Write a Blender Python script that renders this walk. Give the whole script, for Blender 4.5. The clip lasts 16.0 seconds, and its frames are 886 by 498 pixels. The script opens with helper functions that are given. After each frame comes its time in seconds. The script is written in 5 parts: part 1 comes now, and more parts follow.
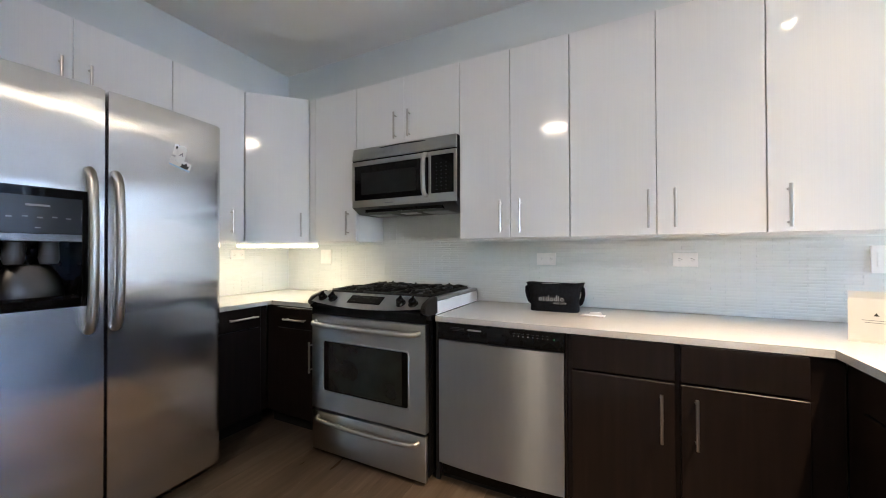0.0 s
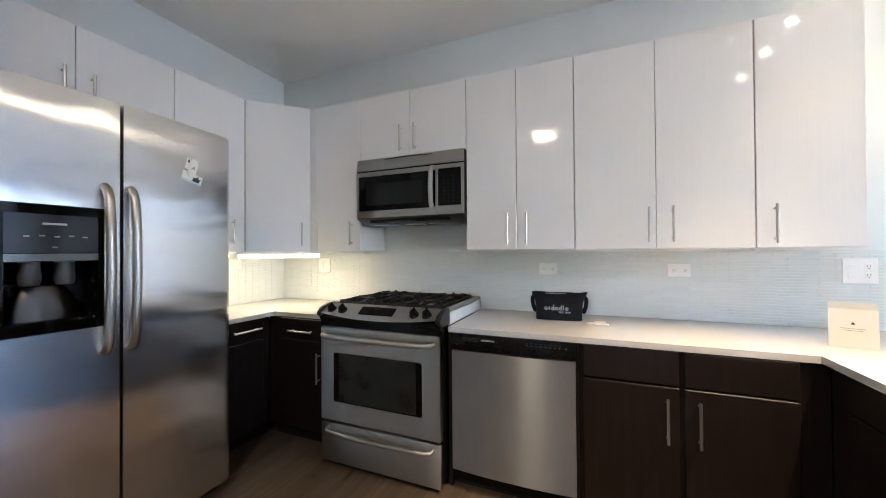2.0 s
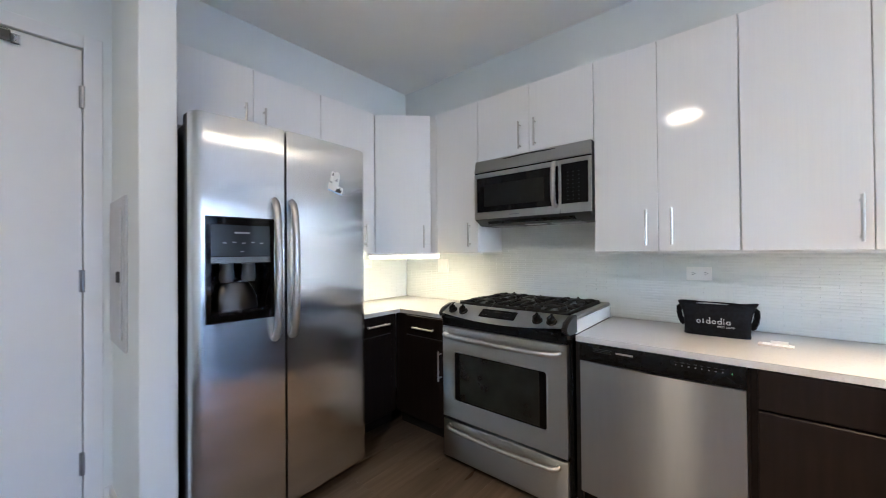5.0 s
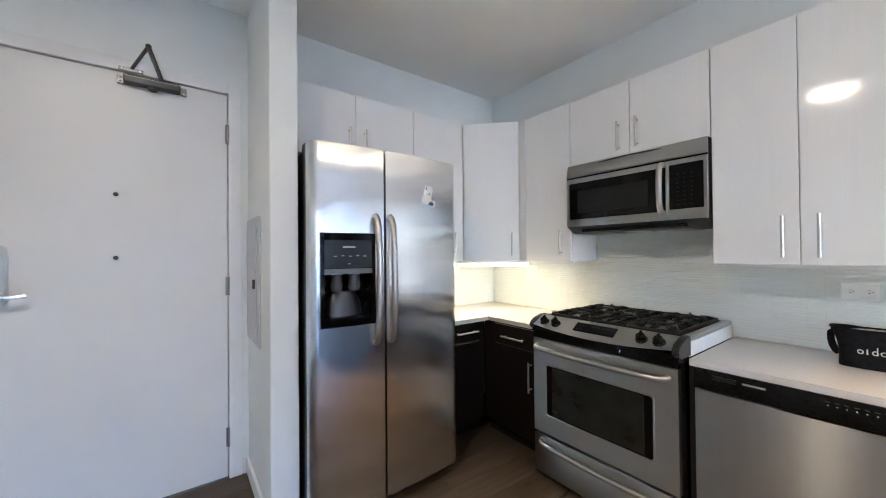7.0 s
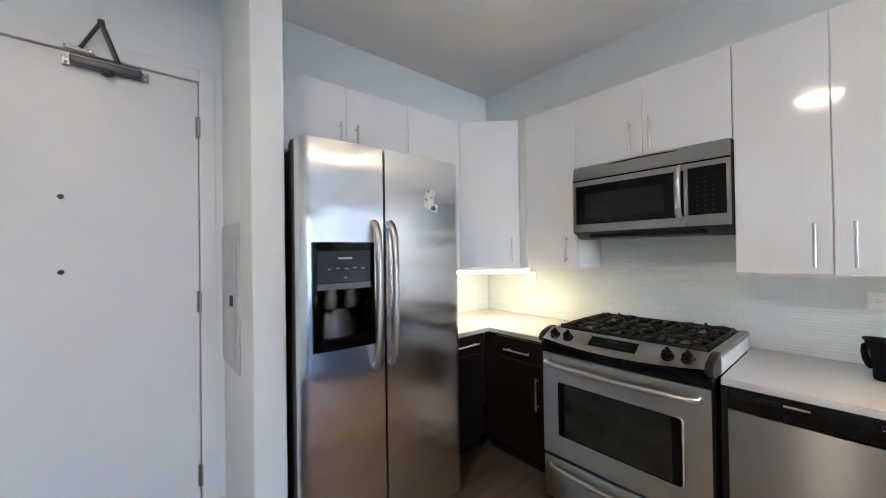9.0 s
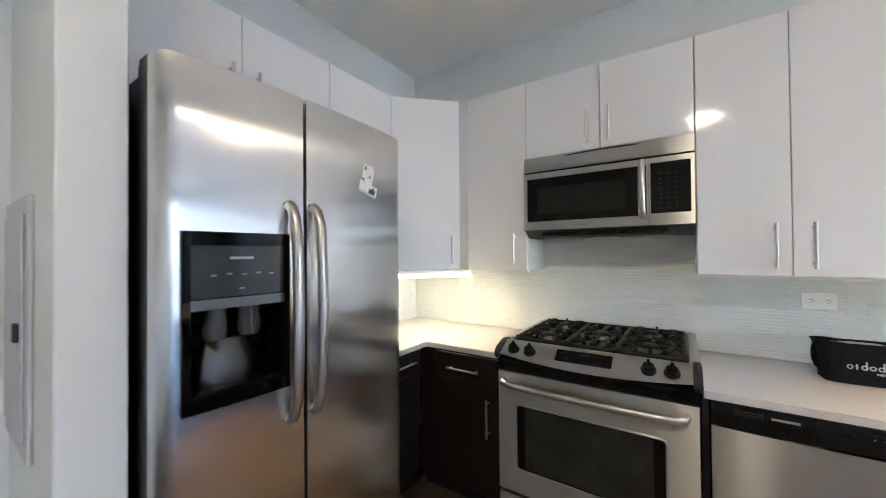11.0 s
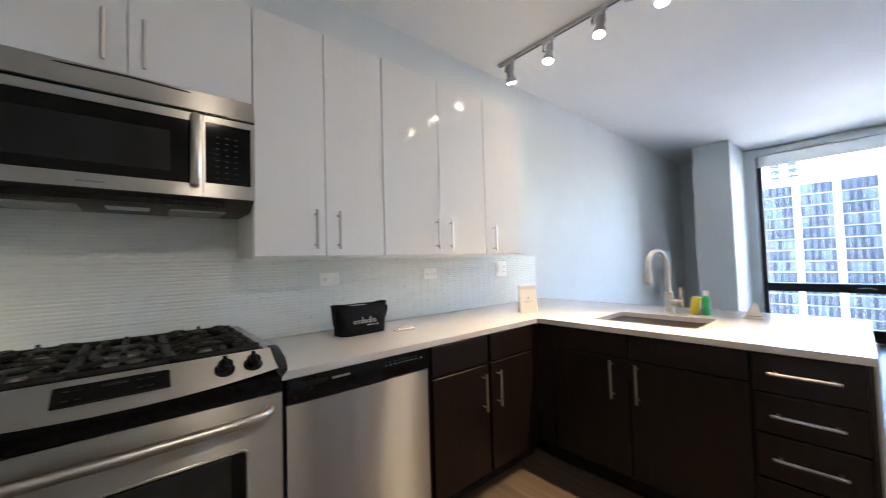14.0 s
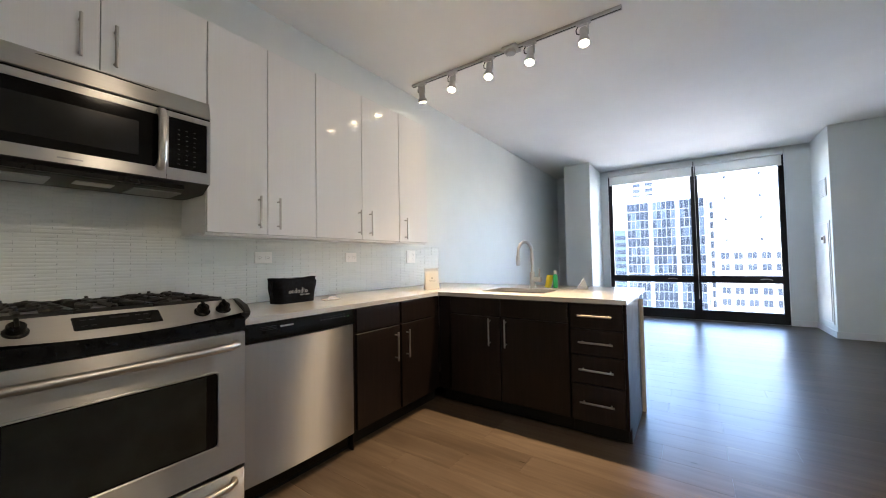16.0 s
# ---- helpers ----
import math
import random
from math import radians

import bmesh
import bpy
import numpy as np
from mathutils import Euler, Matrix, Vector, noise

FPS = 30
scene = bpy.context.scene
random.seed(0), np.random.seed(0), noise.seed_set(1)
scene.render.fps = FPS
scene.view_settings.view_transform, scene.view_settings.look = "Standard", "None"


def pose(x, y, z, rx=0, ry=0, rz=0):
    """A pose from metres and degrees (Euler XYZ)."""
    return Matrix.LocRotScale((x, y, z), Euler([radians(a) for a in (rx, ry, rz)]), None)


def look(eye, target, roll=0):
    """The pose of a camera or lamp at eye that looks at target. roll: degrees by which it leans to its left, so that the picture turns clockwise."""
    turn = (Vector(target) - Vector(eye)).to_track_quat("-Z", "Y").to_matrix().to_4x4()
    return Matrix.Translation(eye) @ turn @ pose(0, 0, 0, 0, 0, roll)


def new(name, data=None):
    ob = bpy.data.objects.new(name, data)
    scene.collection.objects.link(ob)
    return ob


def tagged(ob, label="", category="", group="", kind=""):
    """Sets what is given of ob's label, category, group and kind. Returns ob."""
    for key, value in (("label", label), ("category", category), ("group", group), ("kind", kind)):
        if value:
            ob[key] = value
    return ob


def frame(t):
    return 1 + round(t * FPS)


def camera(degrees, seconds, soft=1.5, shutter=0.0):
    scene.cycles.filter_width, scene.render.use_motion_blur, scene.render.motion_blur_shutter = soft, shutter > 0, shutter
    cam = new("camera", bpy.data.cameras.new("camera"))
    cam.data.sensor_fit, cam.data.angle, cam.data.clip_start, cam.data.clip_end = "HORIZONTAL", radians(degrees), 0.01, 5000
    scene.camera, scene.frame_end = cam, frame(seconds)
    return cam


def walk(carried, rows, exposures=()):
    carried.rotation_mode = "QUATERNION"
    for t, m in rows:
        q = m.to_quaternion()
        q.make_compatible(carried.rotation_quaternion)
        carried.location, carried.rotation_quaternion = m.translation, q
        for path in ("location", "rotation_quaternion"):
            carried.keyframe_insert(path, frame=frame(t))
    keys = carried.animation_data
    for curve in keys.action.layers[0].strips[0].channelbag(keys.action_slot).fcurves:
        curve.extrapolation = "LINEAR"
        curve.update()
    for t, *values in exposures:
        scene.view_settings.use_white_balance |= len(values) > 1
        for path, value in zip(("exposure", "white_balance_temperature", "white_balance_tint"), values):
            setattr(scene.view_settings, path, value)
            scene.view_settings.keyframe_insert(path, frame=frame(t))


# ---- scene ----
cam = camera(102.6, 16.0, soft=1.0, shutter=0.3)
PATH = [
    (0, (1.661, -2.304, 1.189), (0.774, -0.511, 1.207), -0.2),
    (0.5, (1.643, -2.316, 1.216), (0.765, -0.519, 1.235), -0.3),
    (1, (1.581, -2.367, 1.27), (0.712, -0.566, 1.291), -0.2),
    (1.5, (1.529, -2.398, 1.294), (0.717, -0.57, 1.316), -0.2),
    (2, (1.511, -2.434, 1.257), (0.744, -0.587, 1.276), -0.4),
    (2.5, (1.564, -2.425, 1.196), (0.873, -0.549, 1.211), -0.5),
    (3, (1.535, -2.422, 1.196), (0.992, -0.497, 1.212), -0.2),
    (3.5, (1.467, -2.443, 1.228), (0.89, -0.528, 1.24), -0.4),
    (4, (1.436, -2.441, 1.257), (0.615, -0.618, 1.273), -0.4),
    (4.5, (1.432, -2.43, 1.279), (0.329, -0.761, 1.291), -0.4),
    (5, (1.433, -2.425, 1.276), (0.146, -0.894, 1.292), -0.5),
    (7.5, (1.397, -2.504, 1.371), (-0.218, -1.325, 1.389), -0.5),
    (8, (1.336, -2.541, 1.397), (-0.275, -1.355, 1.414), -0.6),
    (10.5, (0.862, -2.299, 1.368), (-0.384, -0.735, 1.39), -0.6),
    (11, (0.739, -2.292, 1.375), (-0.377, -0.632, 1.399), -0.5),
    (11.5, (0.69, -2.257, 1.337), (-0.131, -0.434, 1.37), -0.7),
    (12, (0.616, -2.159, 1.307), (0.133, -0.218, 1.331), -0.7),
    (12.5, (0.52, -1.987, 1.273), (0.357, 0.006, 1.304), -0.6),
    (13, (0.526, -1.886, 1.26), (0.838, 0.088, 1.316), -0.8),
    (13.5, (0.463, -1.897, 1.281), (1.288, -0.076, 1.328), -0.8),
    (14, (0.432, -1.972, 1.223), (1.732, -0.453, 1.297), -1.7),
    (14.5, (0.342, -2.156, 1.204), (1.908, -0.915, 1.271), -1.5),
    (15, (0.224, -2.266, 1.154), (1.85, -1.103, 1.22), -1.4),
    (15.5, (0.103, -2.287, 1.128), (1.737, -1.136, 1.195), -1.1),
    (16, (0.019, -2.308, 1.104), (1.659, -1.164, 1.17), -1.0),
]
walk(cam, [(t, look(eye, target, roll)) for t, eye, target, roll in PATH], exposures=[(0, 4.85, 5920, 14), (3.2, 4.87, 5970, 14), (4.4, 4.93, 5690, 14), (5.2, 5.10, 5740, 14), (7.5, 5.14, 5940, 14), (10.3, 5.10, 6000, 14), (12.3, 5.14, 6070, 14), (13.3, 4.88, 6070, 14), (14, 4.68, 6070, 14), (14.5, 4.20, 6150, 14), (15.2, 4.46, 6400, 14), (16, 4.55, 6520, 14)])

# ---- light ----
world = bpy.data.worlds.new("sky")
scene.world = world
world.use_nodes = True
wn = world.node_tree.nodes
sky = wn.new("ShaderNodeTexSky")
sky.sky_type, sky.sun_disc = "NISHITA", False
sky.sun_elevation, sky.sun_rotation, sky.dust_density = radians(50), radians(184), 0.4
sky.ozone_density = 3.0
wn["Background"].inputs["Strength"].default_value = 0.15
world.node_tree.links.new(sky.outputs[0], wn["Background"].inputs["Color"])

sun = new("sun", bpy.data.lights.new("sun", "SUN"))
sun.data.energy, sun.data.angle, sun.data.color = 5.0, radians(0.5), (1.0, 0.95, 0.88)
sun.matrix_world = look((-2, -28, 33), (0, 0, 0))

TRACK_X, TRACK_Y = 2.66, (-0.25, -0.60, -0.97, -1.33, -1.73)
SPOT_AIM = ((0.30, 0.06), (-0.30, -0.04), (-0.34, -0.05), (-0.34, 0.0), (-0.36, -0.08))
SPOT_POWER = (1.2, 1.2, 8.0, 9.0, 9.0)
for ty, (ax, ay), power in zip(TRACK_Y, SPOT_AIM, SPOT_POWER):
    lamp = new("track_spot", bpy.data.lights.new("track_spot", "SPOT"))
    lamp.data.energy, lamp.data.spot_size, lamp.data.spot_blend = power, radians(68), 1.0
    lamp.data.shadow_soft_size, lamp.data.color = 0.03, (1.0, 0.72, 0.40)
    lamp.matrix_world = look((TRACK_X, ty, 2.615), (TRACK_X + ax, ty + ay, 1.6))
CEIL_LAMP = (0.95, -3.05)
lamp = new("ceiling_bulb", bpy.data.lights.new("ceiling_bulb", "AREA"))
lamp.data.shape, lamp.data.size = "DISK", 0.29
lamp.data.energy, lamp.data.color = 0.85, (1.0, 0.82, 0.58)
lamp.matrix_world = pose(CEIL_LAMP[0], CEIL_LAMP[1], 2.783)
strip = new("strip_glow", bpy.data.lights.new("strip_glow", "AREA"))
strip.data.shape, strip.data.size, strip.data.size_y = "RECTANGLE", 0.5, 0.04
strip.data.energy, strip.data.color = 0.095, (1.0, 0.75, 0.40)
strip.matrix_world = pose(-0.59, -0.50, 1.222, 0, 0, 45)


# ---- materials ----
class Nodes:
    """A small wrapper round a material's node tree."""

    def __init__(self, name):
        self.mat = bpy.data.materials.new(name)
        self.mat.use_nodes = True
        self.tree = self.mat.node_tree
        self.bsdf = self.tree.nodes["Principled BSDF"]
        self.out = self.tree.nodes["Material Output"]

    def add(self, kind, **values):
        node = self.tree.nodes.new(kind)
        for key, value in values.items():
            node.inputs[key.replace("_", " ")].default_value = value
        return node

    def link(self, a, b):
        self.tree.links.new(a, b)

    def coords(self, scale, kind="Object"):
        co = self.add("ShaderNodeTexCoord")
        mp = self.add("ShaderNodeMapping")
        mp.inputs["Scale"].default_value = scale
        self.link(co.outputs[kind], mp.inputs["Vector"])
        return mp.outputs["Vector"]

    def noise(self, scale, stretch=(1, 1, 1), detail=3.0, kind="Object"):
        n = self.add("ShaderNodeTexNoise", Scale=scale, Detail=detail)
        self.link(self.coords(stretch, kind), n.inputs["Vector"])
        return n.outputs["Fac"]

    def ramp(self, fac, stops):
        r = self.add("ShaderNodeValToRGB")
        el = r.color_ramp.elements
        while len(el) < len(stops):
            el.new(0.5)
        for e, (p, c) in zip(el, stops):
            e.position, e.color = p, (*c, 1)
        self.link(fac, r.inputs["Fac"])
        return r.outputs["Color"]

    def bump(self, height, strength, distance=0.002):
        b = self.add("ShaderNodeBump", Strength=strength, Distance=distance)
        self.link(height, b.inputs["Height"])
        self.link(b.outputs["Normal"], self.bsdf.inputs["Normal"])

    def rough(self, fac, low, high):
        r = self.add("ShaderNodeMapRange")
        r.inputs["To Min"].default_value, r.inputs["To Max"].default_value = low, high
        self.link(fac, r.inputs["Value"])
        self.link(r.outputs["Result"], self.bsdf.inputs["Roughness"])


def plain(name, colour, rough=0.5, metal=0.0, vary=0.04, scale=8.0, bump=0.0, bump_scale=300.0, coat=0.0, spec=0.5):
    """Paint, plastic or metal with a faint change of tone and of gloss."""
    m = Nodes(name)
    low = tuple(c * (1 - vary) for c in colour)
    high = tuple(min(1, c * (1 + vary)) for c in colour)
    m.link(m.ramp(m.noise(scale, detail=5.0), [(0.35, low), (0.65, high)]), m.bsdf.inputs["Base Color"])
    m.rough(m.noise(scale * 3.1), rough * 0.85, min(1, rough * 1.15))
    m.bsdf.inputs["Metallic"].default_value = metal
    m.bsdf.inputs["Coat Weight"].default_value = coat
    m.bsdf.inputs["Specular IOR Level"].default_value = spec
    if bump:
        m.bump(m.noise(bump_scale), bump, 0.001)
    return m.mat


def brushed(name, colour, rough, stretch, turn=0.0, aniso=0.8, wave=0.0, ripple=(1.8, 1, 1.3)):
    """Brushed stainless steel: the gloss is drawn out upright (turn 0) or level (turn 0.25)."""
    m = Nodes(name)
    lines = m.noise(1.0, stretch, 2.0)
    m.link(m.ramp(lines, [(0.3, tuple(c * 0.98 for c in colour)), (0.7, tuple(c * 1.02 for c in colour))]), m.bsdf.inputs["Base Color"])
    m.bsdf.inputs["Roughness"].default_value = rough
    m.bsdf.inputs["Metallic"].default_value = 1.0
    m.bsdf.inputs["Anisotropic"].default_value = aniso
    m.bsdf.inputs["Anisotropic Rotation"].default_value = turn
    way = m.add("ShaderNodeCombineXYZ", Z=1.0)
    m.link(way.outputs[0], m.bsdf.inputs["Tangent"])
    if wave:
        m.bump(m.noise(2.2, ripple, 1.0), min(1.0, wave), 0.004 * max(1.0, wave))
    return m.mat


def dark_wood(name):
    m = Nodes(name)
    grain = m.noise(3.0, (14, 14, 0.8), 6.0)
    m.link(m.ramp(grain, [(0.3, (0.0076, 0.0046, 0.0040)), (0.55, (0.0114, 0.0070, 0.0060)), (0.75, (0.0160, 0.0099, 0.0083))]), m.bsdf.inputs["Base Color"])
    m.rough(m.noise(9.0), 0.34, 0.46)
    m.bsdf.inputs["Specular IOR Level"].default_value = 0.30
    m.bump(grain, 0.12, 0.001)
    return m.mat


def plank_wood(name):
    """Grey-brown oak-look boards along y: soft broad figure, a few pale streaks, tone by the board."""
    m = Nodes(name)
    info = m.add("ShaderNodeObjectInfo")
    co = m.add("ShaderNodeTexCoord")
    shift = m.add("ShaderNodeVectorMath")
    shift.operation = "MULTIPLY_ADD"
    comb = m.add("ShaderNodeCombineXYZ")
    for k in ("X", "Y", "Z"):
        m.link(info.outputs["Random"], comb.inputs[k])
    shift.inputs[1].default_value = (37.0, 53.0, 11.0)
    m.link(comb.outputs[0], shift.inputs[0])
    m.link(co.outputs["Object"], shift.inputs[2])

    def layer(stretch, scale, detail, distortion):
        mp = m.add("ShaderNodeMapping")
        mp.inputs["Scale"].default_value = stretch
        m.link(shift.outputs[0], mp.inputs["Vector"])
        n = m.add("ShaderNodeTexNoise", Scale=scale, Detail=detail, Distortion=distortion)
        m.link(mp.outputs[0], n.inputs["Vector"])
        return n.outputs["Fac"]

    def times(a, b):
        mul = m.add("ShaderNodeMix")
        mul.data_type, mul.blend_type = "RGBA", "MULTIPLY"
        mul.inputs["Factor"].default_value = 1.0
        m.link(a, mul.inputs["A"])
        m.link(b, mul.inputs["B"])
        return mul.outputs["Result"]

    fine = layer((60, 2.2, 1), 1.6, 4.0, 0.3)
    broad = layer((7, 0.7, 1), 1.4, 4.0, 1.6)
    streak = layer((26, 0.9, 1), 1.0, 2.0, 0.5)
    base = m.ramp(broad, [(0.25, (0.057, 0.042, 0.032)), (0.5, (0.080, 0.060, 0.046)), (0.78, (0.107, 0.082, 0.064))])
    grain = m.ramp(fine, [(0.3, (0.86, 0.85, 0.84)), (0.65, (1.05, 1.05, 1.05))])
    pale = m.ramp(streak, [(0.60, (1.0, 1.0, 1.0)), (0.72, (1.30, 1.28, 1.25)), (0.80, (1.45, 1.42, 1.38))])
    hsv = m.add("ShaderNodeHueSaturation")
    tone = m.add("ShaderNodeMapRange")
    tone.inputs["To Min"].default_value, tone.inputs["To Max"].default_value = 0.86, 1.16
    m.link(info.outputs["Random"], tone.inputs["Value"])
    m.link(tone.outputs["Result"], hsv.inputs["Value"])
    m.link(times(times(base, grain), pale), hsv.inputs["Color"])
    m.link(hsv.outputs["Color"], m.bsdf.inputs["Base Color"])
    m.rough(broad, 0.25, 0.34)
    m.bsdf.inputs["Specular IOR Level"].default_value = 0.17
    m.bump(fine, 0.12, 0.001)
    return m.mat


def pane_glass(name, tint=(1, 1, 1)):
    m = Nodes(name)
    clear = m.add("ShaderNodeBsdfTransparent")
    clear.inputs["Color"].default_value = (*tint, 1)
    gloss = m.add("ShaderNodeBsdfGlossy", Roughness=0.01)
    mix, fres = m.add("ShaderNodeMixShader"), m.add("ShaderNodeFresnel", IOR=1.35)
    m.link(fres.outputs[0], mix.inputs[0])
    m.link(clear.outputs[0], mix.inputs[1])
    m.link(gloss.outputs[0], mix.inputs[2])
    m.link(mix.outputs[0], m.out.inputs["Surface"])
    return m.mat


def cloth(name, colour):
    """Thin woven blind that lets daylight glow through."""
    m = Nodes(name)
    m.link(m.ramp(m.noise(300.0, (1, 1, 3)), [(0.3, tuple(c * 0.94 for c in colour)), (0.7, colour)]), m.bsdf.inputs["Base Color"])
    m.bsdf.inputs["Roughness"].default_value = 0.9
    back, mix = m.add("ShaderNodeBsdfTranslucent"), m.add("ShaderNodeMixShader", Fac=0.35)
    back.inputs["Color"].default_value = (*colour, 1)
    m.link(m.bsdf.outputs[0], mix.inputs[1])
    m.link(back.outputs[0], mix.inputs[2])
    m.link(mix.outputs[0], m.out.inputs["Surface"])
    return m.mat


def glowing(name, colour, strength):
    m = Nodes(name)
    m.bsdf.inputs["Base Color"].default_value = (*colour, 1)
    m.bsdf.inputs["Emission Color"].default_value = (*colour, 1)
    m.bsdf.inputs["Emission Strength"].default_value = strength
    return m.mat


def tile_glass(name):
    """Pale green-white glazed strip tile, tone by the strip."""
    m = Nodes(name)
    geo = m.add("ShaderNodeNewGeometry")
    info = m.add("ShaderNodeObjectInfo")
    both, part_of = m.add("ShaderNodeMath"), m.add("ShaderNodeMath")
    both.operation, part_of.operation = "ADD", "FRACT"
    m.link(geo.outputs["Random Per Island"], both.inputs[0])
    m.link(info.outputs["Random"], both.inputs[1])
    m.link(both.outputs[0], part_of.inputs[0])
    m.link(m.ramp(part_of.outputs[0], [(0.0, (0.705, 0.738, 0.728)), (0.5, (0.72, 0.753, 0.743)), (1.0, (0.735, 0.766, 0.757))]), m.bsdf.inputs["Base Color"])
    m.rough(m.noise(20.0), 0.20, 0.28)
    return m.mat


def quartz(name):
    m = Nodes(name)
    m.link(m.ramp(m.noise(220.0, detail=2.0), [(0.28, (0.51, 0.505, 0.50)), (0.40, (0.575, 0.57, 0.56)), (0.7, (0.60, 0.595, 0.585))]), m.bsdf.inputs["Base Color"])
    m.rough(m.noise(12.0), 0.14, 0.22)
    return m.mat


def gloss_white(name):
    """High-gloss cabinet front with a faint upright ribbing in the foil."""
    m = Nodes(name)
    rib = m.noise(1.0, (260, 260, 1.5), 2.0)
    m.link(m.ramp(rib, [(0.3, (0.80, 0.80, 0.805)), (0.7, (0.825, 0.825, 0.825))]), m.bsdf.inputs["Base Color"])
    m.rough(m.noise(6.0), 0.07, 0.11)
    m.bsdf.inputs["Specular IOR Level"].default_value = 0.4
    m.bump(m.noise(7.0, detail=1.0), 0.05, 0.004)
    return m.mat


WALL = plain("wall_paint", (0.735, 0.77, 0.765), 0.6, vary=0.02, scale=2.0, bump=0.25, bump_scale=180)
CEIL = plain("ceiling_paint", (0.90, 0.90, 0.885), 0.75, vary=0.02, scale=1.5, bump=0.3, bump_scale=120)
TRIM = plain("trim_paint", (0.74, 0.75, 0.76), 0.4, vary=0.02)
DOORP = plain("door_paint", (0.72, 0.73, 0.74), 0.38, vary=0.015, scale=3, bump=0.1, bump_scale=90)
GLOSS = gloss_white("gloss_white_foil")
CARCASS = plain("white_melamine", (0.75, 0.75, 0.75), 0.4, vary=0.02)
DARK = dark_wood("dark_stained_wood")
TOE = plain("black_toe_kick", (0.005, 0.0045, 0.0045), 0.7)
STEEL = brushed("brushed_steel", (0.51, 0.50, 0.48), 0.32, (4, 4, 300), 0.0, 1.0)
STEELD = brushed("dishwasher_steel", (0.44, 0.438, 0.432), 0.33, (40, 4, 4), 0.0, 1.0, 0.25, (2.2, 1, 0.12))
STEELV = brushed("fridge_steel", (0.68, 0.68, 0.685), 0.21, (4, 4, 260), 0.25, 1.0, 2.2, (1.6, 1.6, 1.8))
EDGESTEEL = plain("satin_steel_edge", (0.42, 0.42, 0.41), 0.38, 0.9, vary=0.05, scale=20)
NICKEL = plain("satin_nickel", (0.52, 0.505, 0.48), 0.34, 1.0, vary=0.03, scale=6)
CHROME = plain("chrome", (0.75, 0.75, 0.75), 0.12, 1.0)
BLACK = plain("black_plastic", (0.005, 0.005, 0.0055), 0.24, vary=0.15, scale=30, spec=0.25)
BLACK.node_tree.nodes["Principled BSDF"].inputs["Specular IOR Level"].default_value = 0.2
BLACKG = plain("black_glass", (0.004, 0.004, 0.0045), 0.06, vary=0.1, spec=0.2)
IRON = plain("cast_iron", (0.008, 0.0076, 0.0076), 0.5, vary=0.3, scale=60, bump=0.4, bump_scale=400, spec=0.3)
COOKTOP = plain("black_enamel", (0.014, 0.014, 0.014), 0.2)
OVENGL = plain("oven_glass", (0.018, 0.020, 0.018), 0.05, vary=0.2)
MWGL = plain("microwave_window", (0.014, 0.0145, 0.015), 0.12, vary=0.1, spec=0.25)
QUARTZ = quartz("white_quartz")
TILE = tile_glass("glazed_strip_tile")
GROUT = plain("grey_grout", (0.65, 0.69, 0.69), 0.8, bump=0.3)
PLANK = plank_wood("floor_board")
SUBFLOOR = plain("floor_joint", (0.085, 0.062, 0.046), 0.8)
FRAME = plain("dark_bronze_frame", (0.010, 0.010, 0.012), 0.4, 0.3)
GLASS = pane_glass("window_glass")
BLIND = cloth("roller_fabric", (0.72, 0.71, 0.68))
CASSETTE = plain("blind_cassette", (0.74, 0.74, 0.72), 0.5)
PLATE = plain("white_plastic", (0.86, 0.85, 0.83), 0.35, vary=0.02)
SLOT = plain("dark_slot", (0.03, 0.03, 0.03), 0.5)
LEDTUBE = glowing("led_tube", (1.0, 0.86, 0.55), 0.75)
LENS = glowing("lamp_lens", (1.0, 0.82, 0.54), 4.4)
DOME = glowing("opal_disc", (1.0, 0.90, 0.74), 0.4)
GREENLED = glowing("green_led", (0.2, 0.8, 0.3), 0.018)
FABRIC = plain("black_felt", (0.008, 0.009, 0.0125), 0.85, vary=0.3, scale=60, bump=0.5, bump_scale=700, spec=0.15)
INK = plain("pale_print", (0.62, 0.62, 0.64), 0.6)
MARK = plain("grey_print", (0.30, 0.30, 0.31), 0.5)
PAPER = plain("white_card", (0.78, 0.77, 0.74), 0.7, vary=0.02)
BLUEP = plain("pale_blue_print", (0.42, 0.60, 0.78), 0.6)
PINK = plain("pale_pink_card", (0.62, 0.55, 0.50), 0.6)
YELLOW = plain("yellow_plastic", (0.62, 0.52, 0.02), 0.35)
GREEN = plain("green_plastic", (0.02, 0.42, 0.12), 0.3)
GREYM = plain("grey_metal", (0.30, 0.30, 0.31), 0.35, 0.9)
CLOSER = plain("dark_grey_metal", (0.085, 0.088, 0.092), 0.4, 0.5)
PANELG = plain("panel_enamel", (0.50, 0.51, 0.53), 0.4, vary=0.03)
TRIMWOOD = plain("pale_maple_edge", (0.58, 0.55, 0.50), 0.5, vary=0.12, scale=14)
FINS = plain("facade_trim", (0.13, 0.135, 0.15), 0.8)
SINKM = brushed("sink_steel", (0.72, 0.70, 0.67), 0.5, (300, 4, 4), 0.0, 0.3)
FACADE = plain("white_concrete", (0.74, 0.74, 0.73), 0.8, vary=0.06, scale=0.2)
FACADE2 = plain("grey_concrete", (0.10, 0.13, 0.16), 0.8, vary=0.08, scale=0.2)
TOWERGL = plain("tower_window", (0.046, 0.055, 0.070), 0.9, vary=0.5, scale=0.25)
TOWERMID = plain("tower_curtain", (0.095, 0.118, 0.15), 0.9, vary=0.3, scale=0.25)
